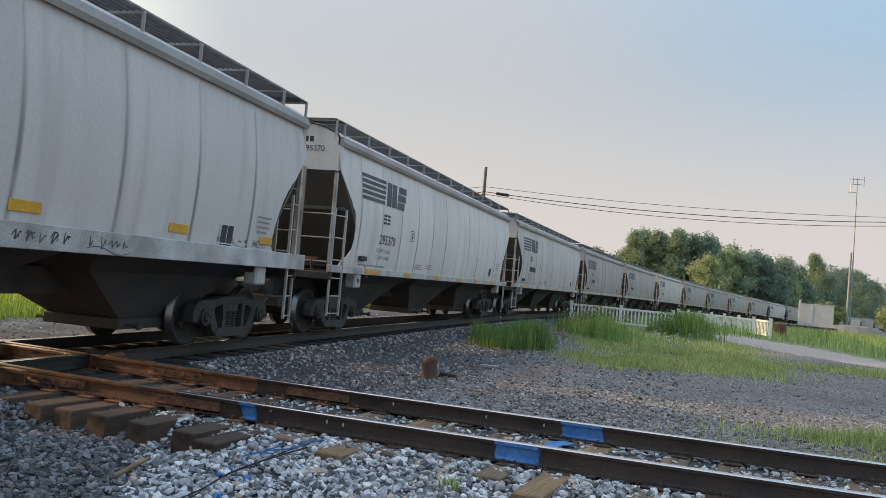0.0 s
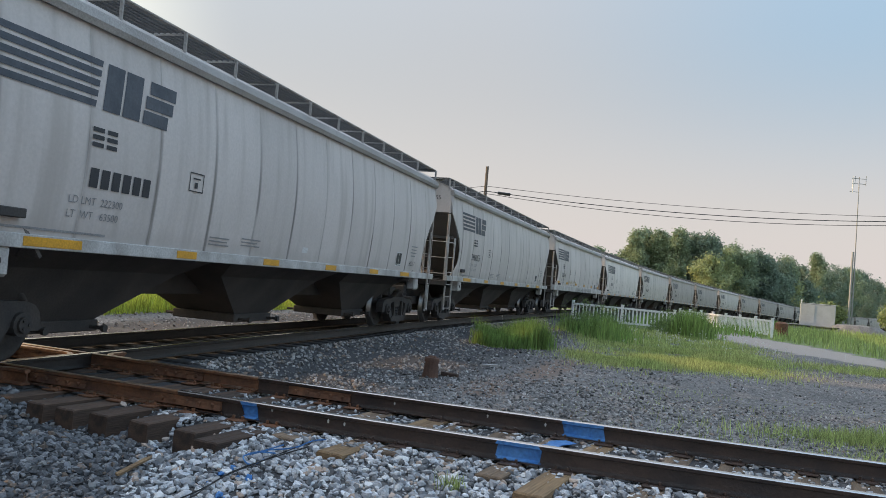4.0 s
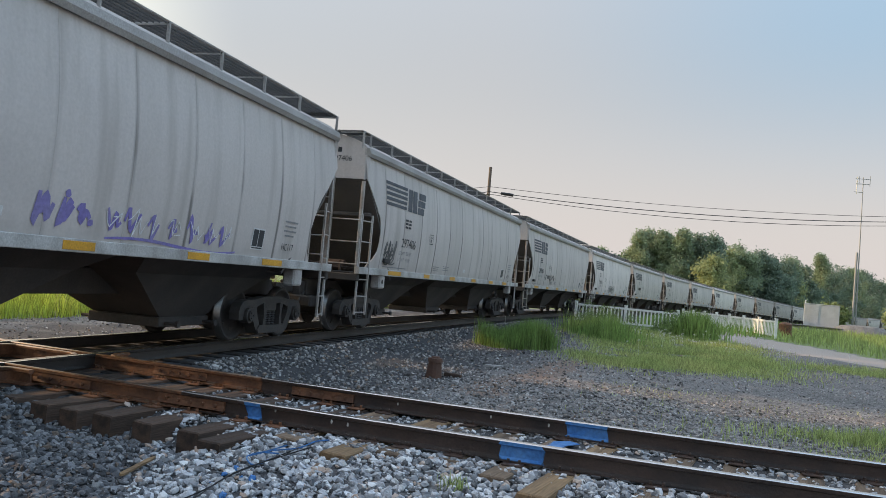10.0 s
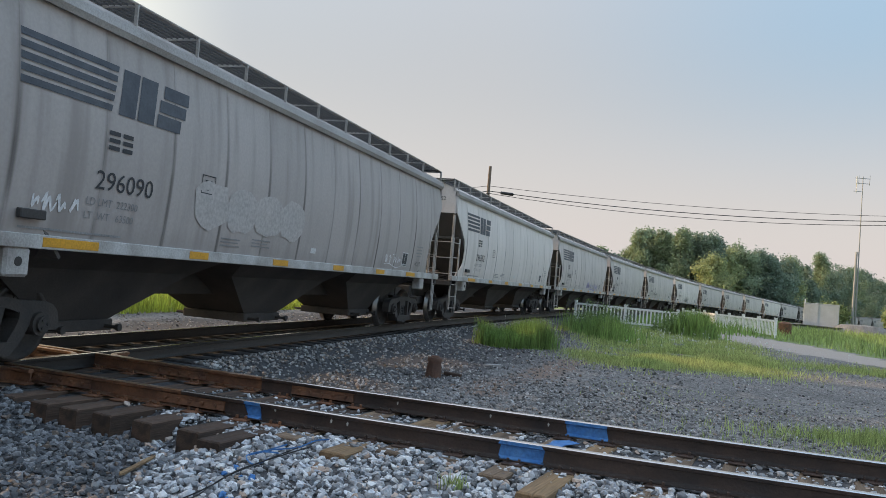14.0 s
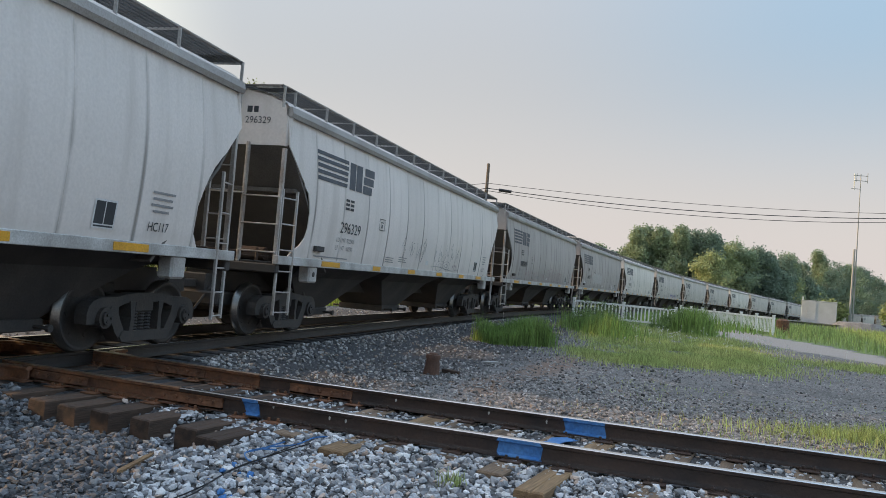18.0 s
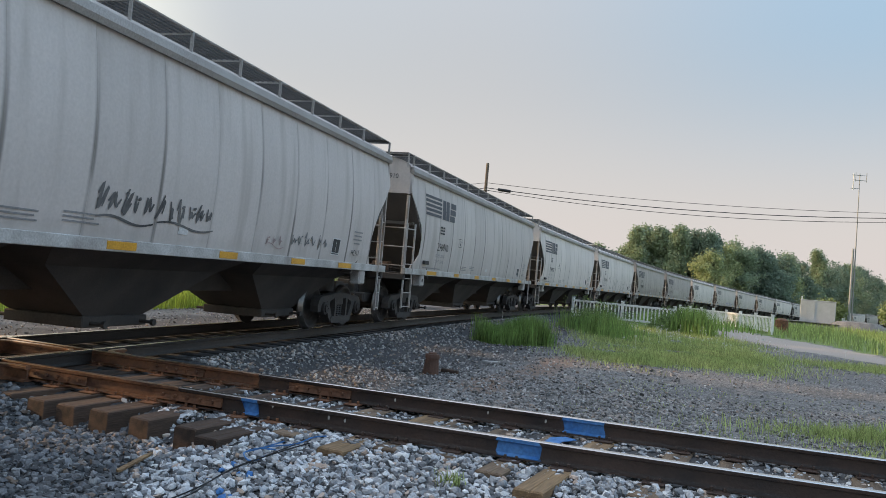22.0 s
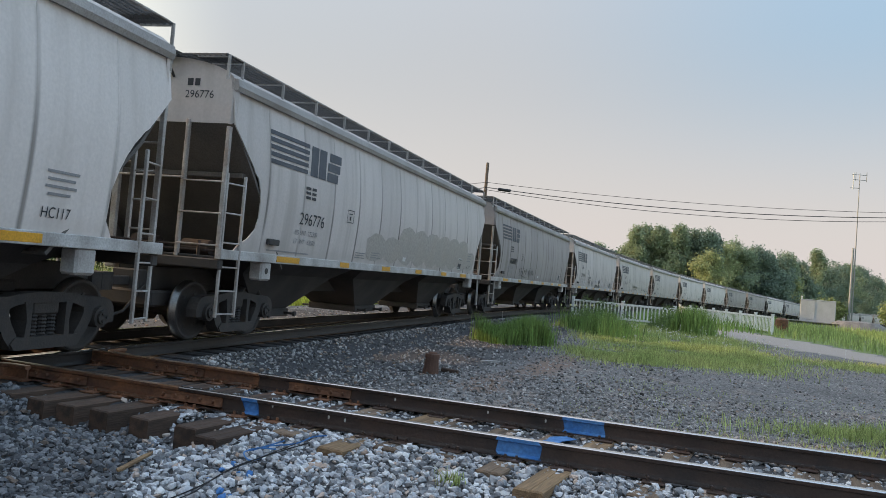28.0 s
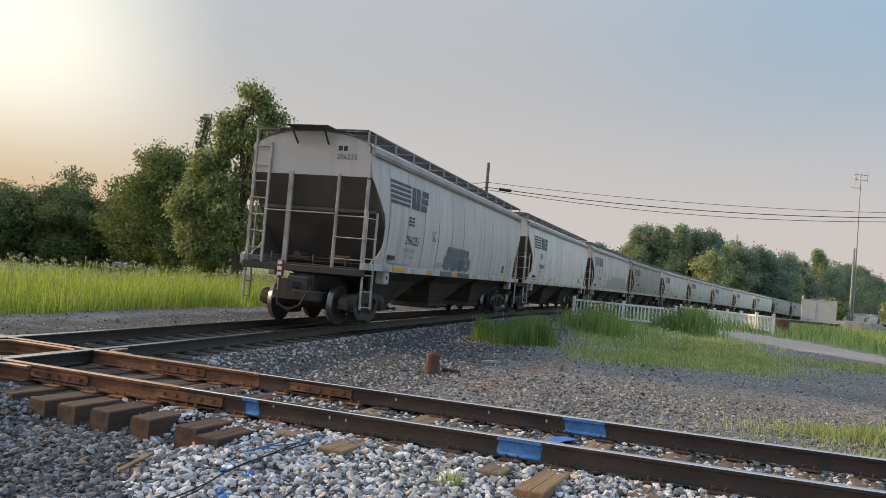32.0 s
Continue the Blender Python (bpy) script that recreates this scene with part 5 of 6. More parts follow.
stones("ballast", 15500, heaped(True), (0.013, 0.044), PALE_STONE, "pale grey crushed stone ballast in heaps", 1)
stones("ballast", 3600, crib, (0.014, 0.042), PALE_STONE, "pale crushed stone ballast between the rails", 2, 0.6)
stones("ballast", 9500, heaped(False), (0.013, 0.044), DARK_STONE, "dark oily crushed stone ballast", 3)
stones("gravel", 12000, near_bed(-3.0, 9.0, -7.5, -0.95), (0.008, 0.03), LOT_STONE, "grey loose gravel behind the crossing track", 4)
stones("gravel", 10000, lambda r: (lambda p: (p.x, p.y))(on_track(-17 + 30 * r.random() ** 1.5, 1.3 + 7 * r.random() ** 2.0)), (0.014, 0.045), MID_STONE, "dark grey ballast on the main track's shoulder", 5)
stones("gravel", 3200, lambda r: (lambda p: (p.x, p.y))(on_track(r.uniform(-22, 6), r.uniform(-6.8, -1.2))), (0.015, 0.04), MID_STONE, "grey ballast on the far shoulder", 6)
stones("gravel", 6000, lambda r: (r.uniform(0, 14), r.uniform(10.5, 24)), (0.008, 0.03), LOT_STONE, "sparse grey gravel on the lot", 8)


# ---- grass and weeds ----
def blades(name, n, place, height, width, mat, label, seed, lean=0.35):
    r = random.Random(seed)
    vs, fs = [], []
    for _ in range(n):
        x, y = place(r)
        z = surface(x, y) - 0.02
        patch = 0.62 + 0.75 * noise.noise(Vector((x * 0.9, y * 0.9, seed * 3.1)))
        h = r.uniform(*height) * max(0.25, min(1.25, patch + 0.25))
        a, l, w = r.uniform(0, 6.28), r.uniform(0, lean) * h, width * r.uniform(0.7, 1.3)
        b = r.uniform(0, 6.28)
        dx, dy = math.cos(a), math.sin(a)
        lx, ly = math.cos(b) * l, math.sin(b) * l
        c = len(vs)
        vs += [(x - dx * w, y - dy * w, z), (x + dx * w, y + dy * w, z), (x - dx * w * 0.8 + lx * 0.35, y - dy * w * 0.8 + ly * 0.35, z + h * 0.55),
               (x + dx * w * 0.8 + lx * 0.35, y + dy * w * 0.8 + ly * 0.35, z + h * 0.55), (x + lx, y + ly, z + h)]
        fs += [(c, c + 1, c + 3, c + 2), (c + 2, c + 3, c + 4)]
    me = bpy.data.meshes.new(name)
    me.from_pydata(vs, [], fs)
    me.materials.append(mat)
    return tagged(new(name, me), label, "grass", kind="stuff")


GRASS = material("green_grass", (0.17, 0.29, 0.075), 0.7, 0, 0.3, 0.4, 3, 0, alpha_random=-0.5, second=(0.25, 0.35, 0.1), through_light=0.45)
GRASS_DRY = material("dry_grass", (0.48, 0.5, 0.2), 0.8, 0, 0.3, 0.4, 3, 0, alpha_random=-0.5, second=(0.31, 0.41, 0.14), through_light=0.5)
FIELD = material("sunlit_field_grass", (0.22, 0.34, 0.06), 0.7, 0, 0.3, 0.3, 3, 0, alpha_random=-0.5, second=(0.42, 0.49, 0.09), through_light=0.55)
VERGE = material("pale_verge_grass", (0.25, 0.35, 0.11), 0.7, 0, 0.3, 0.3, 3, 0, alpha_random=-0.4, second=(0.36, 0.43, 0.16), through_light=0.5)
MEADOW = material("mown_meadow_grass", (0.12, 0.17, 0.05), 0.8, 0, 0.3, 0.3, 3, 0, alpha_random=-0.4, second=(0.19, 0.22, 0.06), through_light=0.4)


def blob(cx, cy, rx, ry):
    def place(r):
        return cx + r.gauss(0, 0.48) * rx, cy + r.gauss(0, 0.48) * ry
    return place


HEAPS = [(4.9, 21.2, 1.3, 2.0), (7.0, 21.8, 1.9, 2.0), (8.6, 24.5, 1.7, 2.6), (6.8, 26.5, 1.8, 4.0), (9.6, 29.5, 1.9, 4.5), (11.2, 34.5, 1.6, 5.0), (8.0, 34.0, 2.0, 5.0), (9.8, 39.0, 2.0, 3.0)]


def lawn(r):
    while True:
        x, y, a, b = r.choice(HEAPS)
        x, y = x + r.gauss(0, 0.55) * a, y + r.gauss(0, 0.55) * b
        if path_far(x, y) > 2.2 and track_near(x, y)[1] > 2.4 and noise.noise(Vector((x * 0.6, y * 0.5, 3))) > -0.3:
            return x, y


def by_track(s0, s1, o0, o1):
    def place(r):
        p = on_track(r.uniform(s0, s1), o0 + (o1 - o0) * r.random() ** 1.3)
        return p.x, p.y
    return place


def right_side(r):
    while True:
        x, y = r.uniform(18, 60), r.uniform(26, 90)
        if path_far(x, y) > 2.3 and track_near(x, y)[1] > 6:
            return x, y


def clump(r):
    a, d = r.random(), 1.1 * r.random()
    return 1.85 + 1.45 * a - 0.62 * d + r.gauss(0, 0.13), 22.1 + 1.15 * a + 0.78 * d + r.gauss(0, 0.13)


blades("grass_clump", 7500, clump, (0.4, 0.85), 0.008, GRASS, "lush green grass clump beside the ballast", 11)
blades("lawn_grass", 64000, lawn, (0.04, 0.24), 0.0075, GRASS_DRY, "ragged yellow-green grass on the gravel lot", 12, 0.6)
blades("tall_weeds", 4200, blob(6.5, 33.0, 1.0, 4.0), (0.35, 0.95), 0.012, GRASS, "tall green weeds by the fence", 13)
blades("tall_weeds", 4200, blob(12.0, 39.0, 0.85, 2.4), (0.5, 1.2), 0.016, GRASS, "tall green weeds before the white fence", 14)
blades("field_grass", 62000, by_track(-24, 40, -6.6, -16), (0.45, 1.05), 0.009, FIELD, "tall sunlit yellow-green field grass", 15, 0.6)
blades("meadow_grass", 34000, by_track(-40, 60, -14, -70), (0.12, 0.3), 0.03, MEADOW, "mown green meadow before the trees", 16)
blades("verge_grass", 26000, right_side, (0.25, 0.65), 0.022, VERGE, "green grass beyond the drive", 17)
blades("verge_grass", 7000, by_track(20, 120, 4.5, 12), (0.3, 0.8), 0.03, GRASS, "green weeds along the far track", 18)
blades("sparse_weeds", 2000, blob(5.9, 11.4, 1.5, 0.7), (0.05, 0.24), 0.006, GRASS_DRY, "sparse yellow weeds in gravel", 19, 0.7)
blades("sparse_weeds", 60, blob(0.22, 6.35, 0.1, 0.07), (0.08, 0.2), 0.005, GRASS_DRY, "small weed tuft in ballast", 20, 0.8)


def crown_mesh(lobes, n, leaf, seed, shell=0.5, turn=0.75):
    """Leaves in small sprays through the shells of overlapping lobes (x, y, z, rx, rz), facing outward for the most part."""
    r = np.random.default_rng(seed)
    lob = np.array(lobes, float)
    wts = lob[:, 3] ** 2
    pick = lob[r.choice(len(lob), n, p=wts / wts.sum())]
    d = r.normal(size=(n, 3))
    d /= np.linalg.norm(d, axis=1)[:, None]
    # each lobe swells and shrinks in small bosses, so the outline is uneven and has gaps
    ph = pick[:, :3].sum(axis=1) * 3.7
    swell = 1 + 0.16 * np.sin(d[:, 0] * 5.1 + ph) * np.sin(d[:, 1] * 4.3 + ph * 1.7) + 0.17 * np.sin(d[:, 2] * 6.2 + d[:, 0] * 7.3 + ph * 0.6)
    q = (shell + (1.04 - shell) * r.random(n) ** 0.7) * swell
    stray = r.random(n) < 0.05  # single twigs that stand out of the outline
    q[stray] *= r.uniform(1.05, 1.3, stray.sum())
    c = pick[:, :3] + d * (q[:, None] * pick[:, [3, 3, 4]])
    k5 = 6
    p = np.repeat(c, k5, axis=0) + r.normal(size=(n * k5, 3)) * leaf * np.array([1.5, 1.5, 1.2])
    m = len(p)
    out = np.repeat(d, k5, axis=0) + np.array([0, 0, 0.35]) + r.normal(size=(m, 3)) * turn
    out /= np.linalg.norm(out, axis=1)[:, None]
    u = np.cross(out, r.normal(size=(m, 3)))
    u /= np.linalg.norm(u, axis=1)[:, None]
    v = np.cross(out, u)
    k = (leaf * r.uniform(0.5, 1.25, m))[:, None]
    pts = np.stack([p - u * k * 0.5, p - v * k * 0.75, p + u * k * 0.5, p + v * k * 0.75], axis=1).reshape(-1, 3)
    me = bpy.data.meshes.new("crown")
    me.vertices.add(m * 4)
    me.vertices.foreach_set("co", pts.ravel())
    me.loops.add(m * 4)
    me.loops.foreach_set("vertex_index", np.arange(m * 4))
    me.polygons.add(m)
    me.polygons.foreach_set("loop_start", np.arange(m) * 4)
    me.update(calc_edges=True)
    return me


def leafy_weeds(n, place, height, spread, leaf, mat, label, seed):
    """Upright leafy stems: leaves in tapering columns."""
    r = random.Random(seed)
    lobes = []
    for _ in range(n):
        x, y = place(r)
        h, z = r.uniform(*height), surface(x, y)
        for i in range(3):
            lobes.append((x + r.gauss(0, 0.05), y + r.gauss(0, 0.05), z + h * (0.2 + 0.3 * i), spread * (1.1 - 0.3 * i) * r.uniform(0.7, 1.2), h * 0.22))
    me = crown_mesh(lobes, n * 22, leaf, seed, 0.1)
    me.name = "leafy_weeds"
    me.materials.append(mat)
    return tagged(new("leafy_weeds", me), label, "weeds", kind="stuff")


def seed_heads(n, place, height, mat, seed, big=1.0):
    r = random.Random(seed)
    vs, fs = [], []
    for _ in range(n):
        x, y = place(r)
        z, h, w = surface(x, y), r.uniform(*height), 0.006 * big
        lx, ly = r.uniform(-0.15, 0.15), r.uniform(-0.15, 0.15)
        c = len(vs)
        vs += [(x - w, y, z), (x + w, y, z), (x + lx + w, y + ly, z + h), (x + lx - w, y + ly, z + h)]
        fs.append((c, c + 1, c + 2, c + 3))
        for _ in range(6):
            p = Vector((x + lx, y + ly, z + h)) + big * Vector((r.gauss(0, 0.05), r.gauss(0, 0.05), r.gauss(0, 0.04)))
            k, c = big * r.uniform(0.02, 0.045), len(vs)
            vs += [tuple(p + Vector(v)) for v in ((-k, 0, 0), (0, 0.3 * k, -k), (k, 0, 0), (0, -0.3 * k, k))]
            fs.append((c, c + 1, c + 2, c + 3))
    me = bpy.data.meshes.new("seed_heads")
    me.from_pydata(vs, [], fs)
    me.materials.append(mat)
    return tagged(new("seed_heads", me), "pale flower heads over the tall grass", "weeds", kind="stuff")


seed_heads(900, by_track(-24, 40, -7, -16), (0.8, 1.25), material("pale_flower", (0.5, 0.5, 0.3), 0.8, 0, 0.2, 1, 5, 0, through_light=0.4), 24, 0.7)
seed_heads(110, blob(9.0, 31.0, 4.0, 7.0), (0.2, 0.5), material("white_flower", (0.75, 0.75, 0.7), 0.8, 0, 0.1, 1, 5, 0, through_light=0.3), 25, 0.35)

WEED = material("weed_leaf_green", (0.14, 0.22, 0.075), 0.7, 0, 0.3, 0.4, 3, 0, alpha_random=-0.45, second=(0.2, 0.27, 0.1), through_light=0.45)
leafy_weeds(75, blob(6.7, 34.5, 1.0, 3.6), (0.8, 1.6), 0.15, 0.04, WEED, "leafy green weeds growing by the track", 41)
leafy_weeds(60, blob(11.6, 39.6, 1.5, 1.8), (0.6, 1.35), 0.17, 0.045, WEED, "leafy green weeds before the white fence", 42)
leafy_weeds(40, lambda r: (lambda p: (p.x, p.y))(on_track(r.uniform(24, 60), r.uniform(4.0, 7.5))), (0.5, 1.1), 0.2, 0.045, WEED, "leafy green weeds along the far track", 43)

blades("sparse_weeds", 5200, blob(13.6, 24.5, 2.6, 1.6), (0.05, 0.25), 0.009, GRASS_DRY, "low ragged weeds beside the drive", 26, 0.8)
blades("sparse_weeds", 2600, lambda r: (lambda p: (p.x, p.y))(on_cross(r.gauss(6.2, 1.4), r.gauss(-3.4, 0.6))), (0.05, 0.2), 0.006, GRASS_DRY, "yellow weeds in the gravel lot", 27, 0.8)

blades("sparse_weeds", 2600, lambda r: (lambda p: (p.x, p.y))(on_cross(r.uniform(0.5, 8.5), r.uniform(-9.0, -1.6))), (0.02, 0.09), 0.006, GRASS_DRY, "scattered low weeds in the gravel lot", 28, 0.9)

# pale paved lot behind the trees of the meadow
bm = bmesh.new()
loft(bm, [[(x, y, -0.6) for x, y in ((-46, 80), (-19, 80), (-24, 100), (-58, 100))], [(x, y, -0.28) for x, y in ((-46, 80), (-19, 80), (-24, 100), (-58, 100))]])
me = bpy.data.meshes.new("pavement")
bm.to_mesh(me)
me.materials.append(material("pale_pavement", (0.34, 0.35, 0.37), 0.8, 0, 0.15, 0.2, 3, 0.05))
tagged(new("pavement", me), "pale paved lot beyond the meadow", "pavement", kind="structure")

# ---- trees ----
LEAF = [material("leaf_green", (0.13, 0.18, 0.055), 0.7, 0, 0.3, 0.5, 4, 0, alpha_random=-0.45, second=(0.18, 0.22, 0.07), through_light=0.4),
        material("leaf_dark_green", (0.105, 0.15, 0.06), 0.7, 0, 0.3, 0.5, 4, 0, alpha_random=-0.35, second=(0.145, 0.19, 0.075), through_light=0.4)]


LEAF.append(material("leaf_light_green", (0.24, 0.3, 0.12), 0.7, 0, 0.3, 0.5, 4, 0, alpha_random=-0.45, second=(0.31, 0.35, 0.16), through_light=0.4))
# paler, bluer leaf colours stand in for haze over the distance
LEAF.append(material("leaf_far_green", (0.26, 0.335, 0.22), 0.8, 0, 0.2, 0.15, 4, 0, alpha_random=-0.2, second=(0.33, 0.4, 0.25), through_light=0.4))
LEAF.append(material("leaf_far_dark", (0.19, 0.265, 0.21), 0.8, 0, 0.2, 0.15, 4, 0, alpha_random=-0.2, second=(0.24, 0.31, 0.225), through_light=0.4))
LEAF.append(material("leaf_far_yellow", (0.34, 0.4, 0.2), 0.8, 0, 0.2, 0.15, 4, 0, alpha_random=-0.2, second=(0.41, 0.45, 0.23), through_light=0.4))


def tree(name, at, lobes, n, leaf, mat, label, seed, trunk=0.25):
    r = random.Random(seed + 500)
    root = empty(name, pose(at[0], at[1], surface(at[0], at[1]) - 0.05))
    top = max(l[2] for l in lobes)
    bm = bmesh.new()
    pts = [Vector((r.uniform(-0.1, 0.1) * i, r.uniform(-0.1, 0.1) * i, top * i / 5)) for i in range(6)]
    for i in range(5):
        tube(bm, pts[i], pts[i + 1], trunk * (1 - i * 0.17), trunk * (0.83 - i * 0.17), seg=9)
    part("trunk", bm, BARK, root)
    for l in lobes[:5]:
        bm = bmesh.new()
        a = pts[2] if l[2] > top * 0.5 else pts[1]
        e = Vector((l[0], l[1], l[2]))
        mid = (a + e) / 2 + Vector((0, 0, 0.3))
        tube(bm, a, mid, trunk * 0.4, trunk * 0.25, seg=6)
        tube(bm, mid, e, trunk * 0.25, trunk * 0.08, seg=6)
        part("limb", bm, BARK, root)
    me = crown_mesh(lobes, n, leaf, seed)
    me.materials.append(mat)
    c = new("crown", me)
    c.parent = root
    return tagged(root, label, "tree", "trees")


def round_lobes(r, h, w, low, k):
    """Many small lobes over a broad dome, with a few large ones inside."""
    out = []
    for i in range(k * 2):
        t = r.random() ** 0.8
        q = w * (1 - t ** 2.4) ** 0.55 * (0.8 + 0.2 * min(1, t * 4)) * r.uniform(0.62, 0.86)
        a = r.uniform(0, 6.28)
        out.append((q * math.cos(a), q * math.sin(a), low + w * 0.15 + (h - low - w * 0.3) * t, w * r.uniform(0.14, 0.34), w * r.uniform(0.12, 0.27)))
    for i in range(k):  # twigs that break the outline
        t, a = 0.35 + 0.65 * r.random(), r.uniform(0, 6.28)
        q = w * (1 - t ** 2.4) ** 0.55 * r.uniform(0.86, 1.08)
        out.append((q * math.cos(a), q * math.sin(a), low + (h - low) * (0.06 + 0.95 * t), w * r.uniform(0.06, 0.12), w * r.uniform(0.08, 0.16)))
    for i in range(5):
        z = low + (h - low) * (0.2 + 0.14 * i)
        out.append((r.uniform(-0.15, 0.15) * w, r.uniform(-0.15, 0.15) * w, z, w * (0.6 - 0.06 * i), (h - low) * 0.2))
    return out


def tall_lobes(r, h, w, low, k):
    """Whorls of drooping sprays round a straight stem, narrower towards the tip."""
    out = []
    for i in range(k * 4):
        t = (i + r.random()) / (k * 4)
        q = w * (1 - t) * r.uniform(0.5, 1.0) + 0.08
        a = i * 2.4
        out.append((q * math.cos(a), q * math.sin(a), low + (h - low) * t, max(0.22, w * 0.36 * (1 - t)), 0.2 + 0.18 * (1 - t)))
    return out


def plume_lobes(r, h, w, low):
    """A narrow upright crown of tufts that lean up and out, ragged at the top."""
    out = []
    for i in range(26):
        t = (i + r.random()) / 26
        q = w * (1 - 0.75 * t ** 2.2) * r.uniform(0.3, 0.95)
        a = r.uniform(0, 6.28)
        out.append((q * math.cos(a), q * math.sin(a), low + (h - low - 0.8) * t, w * r.uniform(0.22, 0.4), w * r.uniform(0.35, 0.6)))
    out.append((0, 0, h - 1.0, w * 0.25, 1.1))
    return out


def clustered(r, lobes, k, size):
    """Breaks large lobes into clumps on their outside."""
    out = [(x, y, z, rx * 0.62, rz * 0.62) for x, y, z, rx, rz in lobes]
    for x, y, z, rx, rz in lobes:
        for _ in range(k):
            d = Vector((r.gauss(0, 1), r.gauss(0, 1), r.gauss(0, 1))).normalized()
            out.append((x + d.x * rx * 0.72, y + d.y * rx * 0.72, z + d.z * rz * 0.72, size * r.uniform(0.7, 1.2), size * r.uniform(0.55, 0.9)))
    return out


TREES = [  # x, y, height, half width, lowest leaves, lobes, kind
    (-11.5, 45, 11.6, 2.7, 1.2, 16, "tall", 11000, 0.105, 2, "tall broadleaf tree with sunlit ragged crown"),  # lobes below
    (-15.9, 52, 10.7, 1.7, 3.0, 10, "tall", 3000, 0.09, 1, "narrow dark pointed tree behind another"),
    (-20.8, 60, 9.5, 4.7, 0.5, 26, "round", 12000, 0.11, 0, "rounded broadleaf tree at the meadow's edge"),
    (-16.8, 58, 7.0, 3.4, 0.4, 14, "round", 9000, 0.11, 1, "dark broadleaf tree in shade"),
    (-31.0, 66, 6.2, 5.0, 0.3, 20, "round", 13000, 0.11, 1, "dark low spreading tree"),
    (-36.6, 66, 5.9, 5.6, 0.2, 18, "round", 13000, 0.11, 1, "dark low spreading tree"),
    (-35.0, 76, 9.3, 2.4, 5.0, 9, "round", 800, 0.11, 1, "thin-crowned tree above the others"),
    (-26.4, 70, 7.0, 5.0, 0.6, 18, "round", 10000, 0.12, 1, "rounded broadleaf tree behind dark ones"),
    (-43.0, 72, 7.0, 5.0, 0.3, 12, "round", 5000, 0.16, 1, "dark spreading tree at the meadow edge"),
    (-52.0, 76, 8.0, 5.5, 0.3, 12, "round", 3000, 0.2, 1, "dark spreading tree at the meadow edge"),
    (-35.0, 62, 3.4, 2.6, 0.0, 10, "round", 4000, 0.1, 1, "low dark shrubby tree"),
    (-29.6, 63, 2.7, 1.9, 0.0, 8, "round", 2600, 0.1, 1, "low dark shrubby tree"),
    (-17.6, 56, 3.6, 2.4, 0.0, 10, "round", 4000, 0.1, 1, "low dark shrubby tree"),
    (-13.4, 46, 2.2, 1.3, 0.0, 8, "round", 1800, 0.08, 0, "low green shrub beside a tree"),
    (-9.0, 70, 7.5, 4.2, 0.3, 12, "round", 4000, 0.16, 1, "dark broadleaf tree behind the train"),
]
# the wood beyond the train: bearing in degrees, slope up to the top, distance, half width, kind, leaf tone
# leaf tone 5 near 19 degrees paints the dome's sunlit left flank
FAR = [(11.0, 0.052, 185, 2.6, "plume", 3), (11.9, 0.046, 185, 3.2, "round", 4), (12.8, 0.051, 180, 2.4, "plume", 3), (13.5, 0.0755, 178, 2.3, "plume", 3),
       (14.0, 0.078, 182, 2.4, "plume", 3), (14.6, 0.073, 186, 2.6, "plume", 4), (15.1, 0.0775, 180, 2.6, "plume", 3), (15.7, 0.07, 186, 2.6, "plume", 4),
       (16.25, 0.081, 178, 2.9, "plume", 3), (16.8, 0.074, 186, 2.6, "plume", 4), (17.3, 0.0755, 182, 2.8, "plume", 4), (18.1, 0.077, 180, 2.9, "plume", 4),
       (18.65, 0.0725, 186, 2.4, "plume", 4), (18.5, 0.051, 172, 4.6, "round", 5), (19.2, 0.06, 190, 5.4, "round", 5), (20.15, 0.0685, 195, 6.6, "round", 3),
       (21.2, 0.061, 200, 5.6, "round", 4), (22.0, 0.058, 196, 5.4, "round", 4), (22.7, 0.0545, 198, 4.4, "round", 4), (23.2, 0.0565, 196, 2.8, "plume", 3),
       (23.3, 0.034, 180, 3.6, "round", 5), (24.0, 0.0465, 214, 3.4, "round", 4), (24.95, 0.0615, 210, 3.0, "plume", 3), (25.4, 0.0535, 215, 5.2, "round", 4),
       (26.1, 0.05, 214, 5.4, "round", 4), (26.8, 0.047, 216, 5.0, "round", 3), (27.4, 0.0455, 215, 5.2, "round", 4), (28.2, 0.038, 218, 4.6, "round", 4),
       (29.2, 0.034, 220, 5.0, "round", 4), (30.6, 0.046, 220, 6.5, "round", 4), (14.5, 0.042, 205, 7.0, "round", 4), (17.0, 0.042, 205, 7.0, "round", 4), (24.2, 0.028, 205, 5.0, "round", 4)]
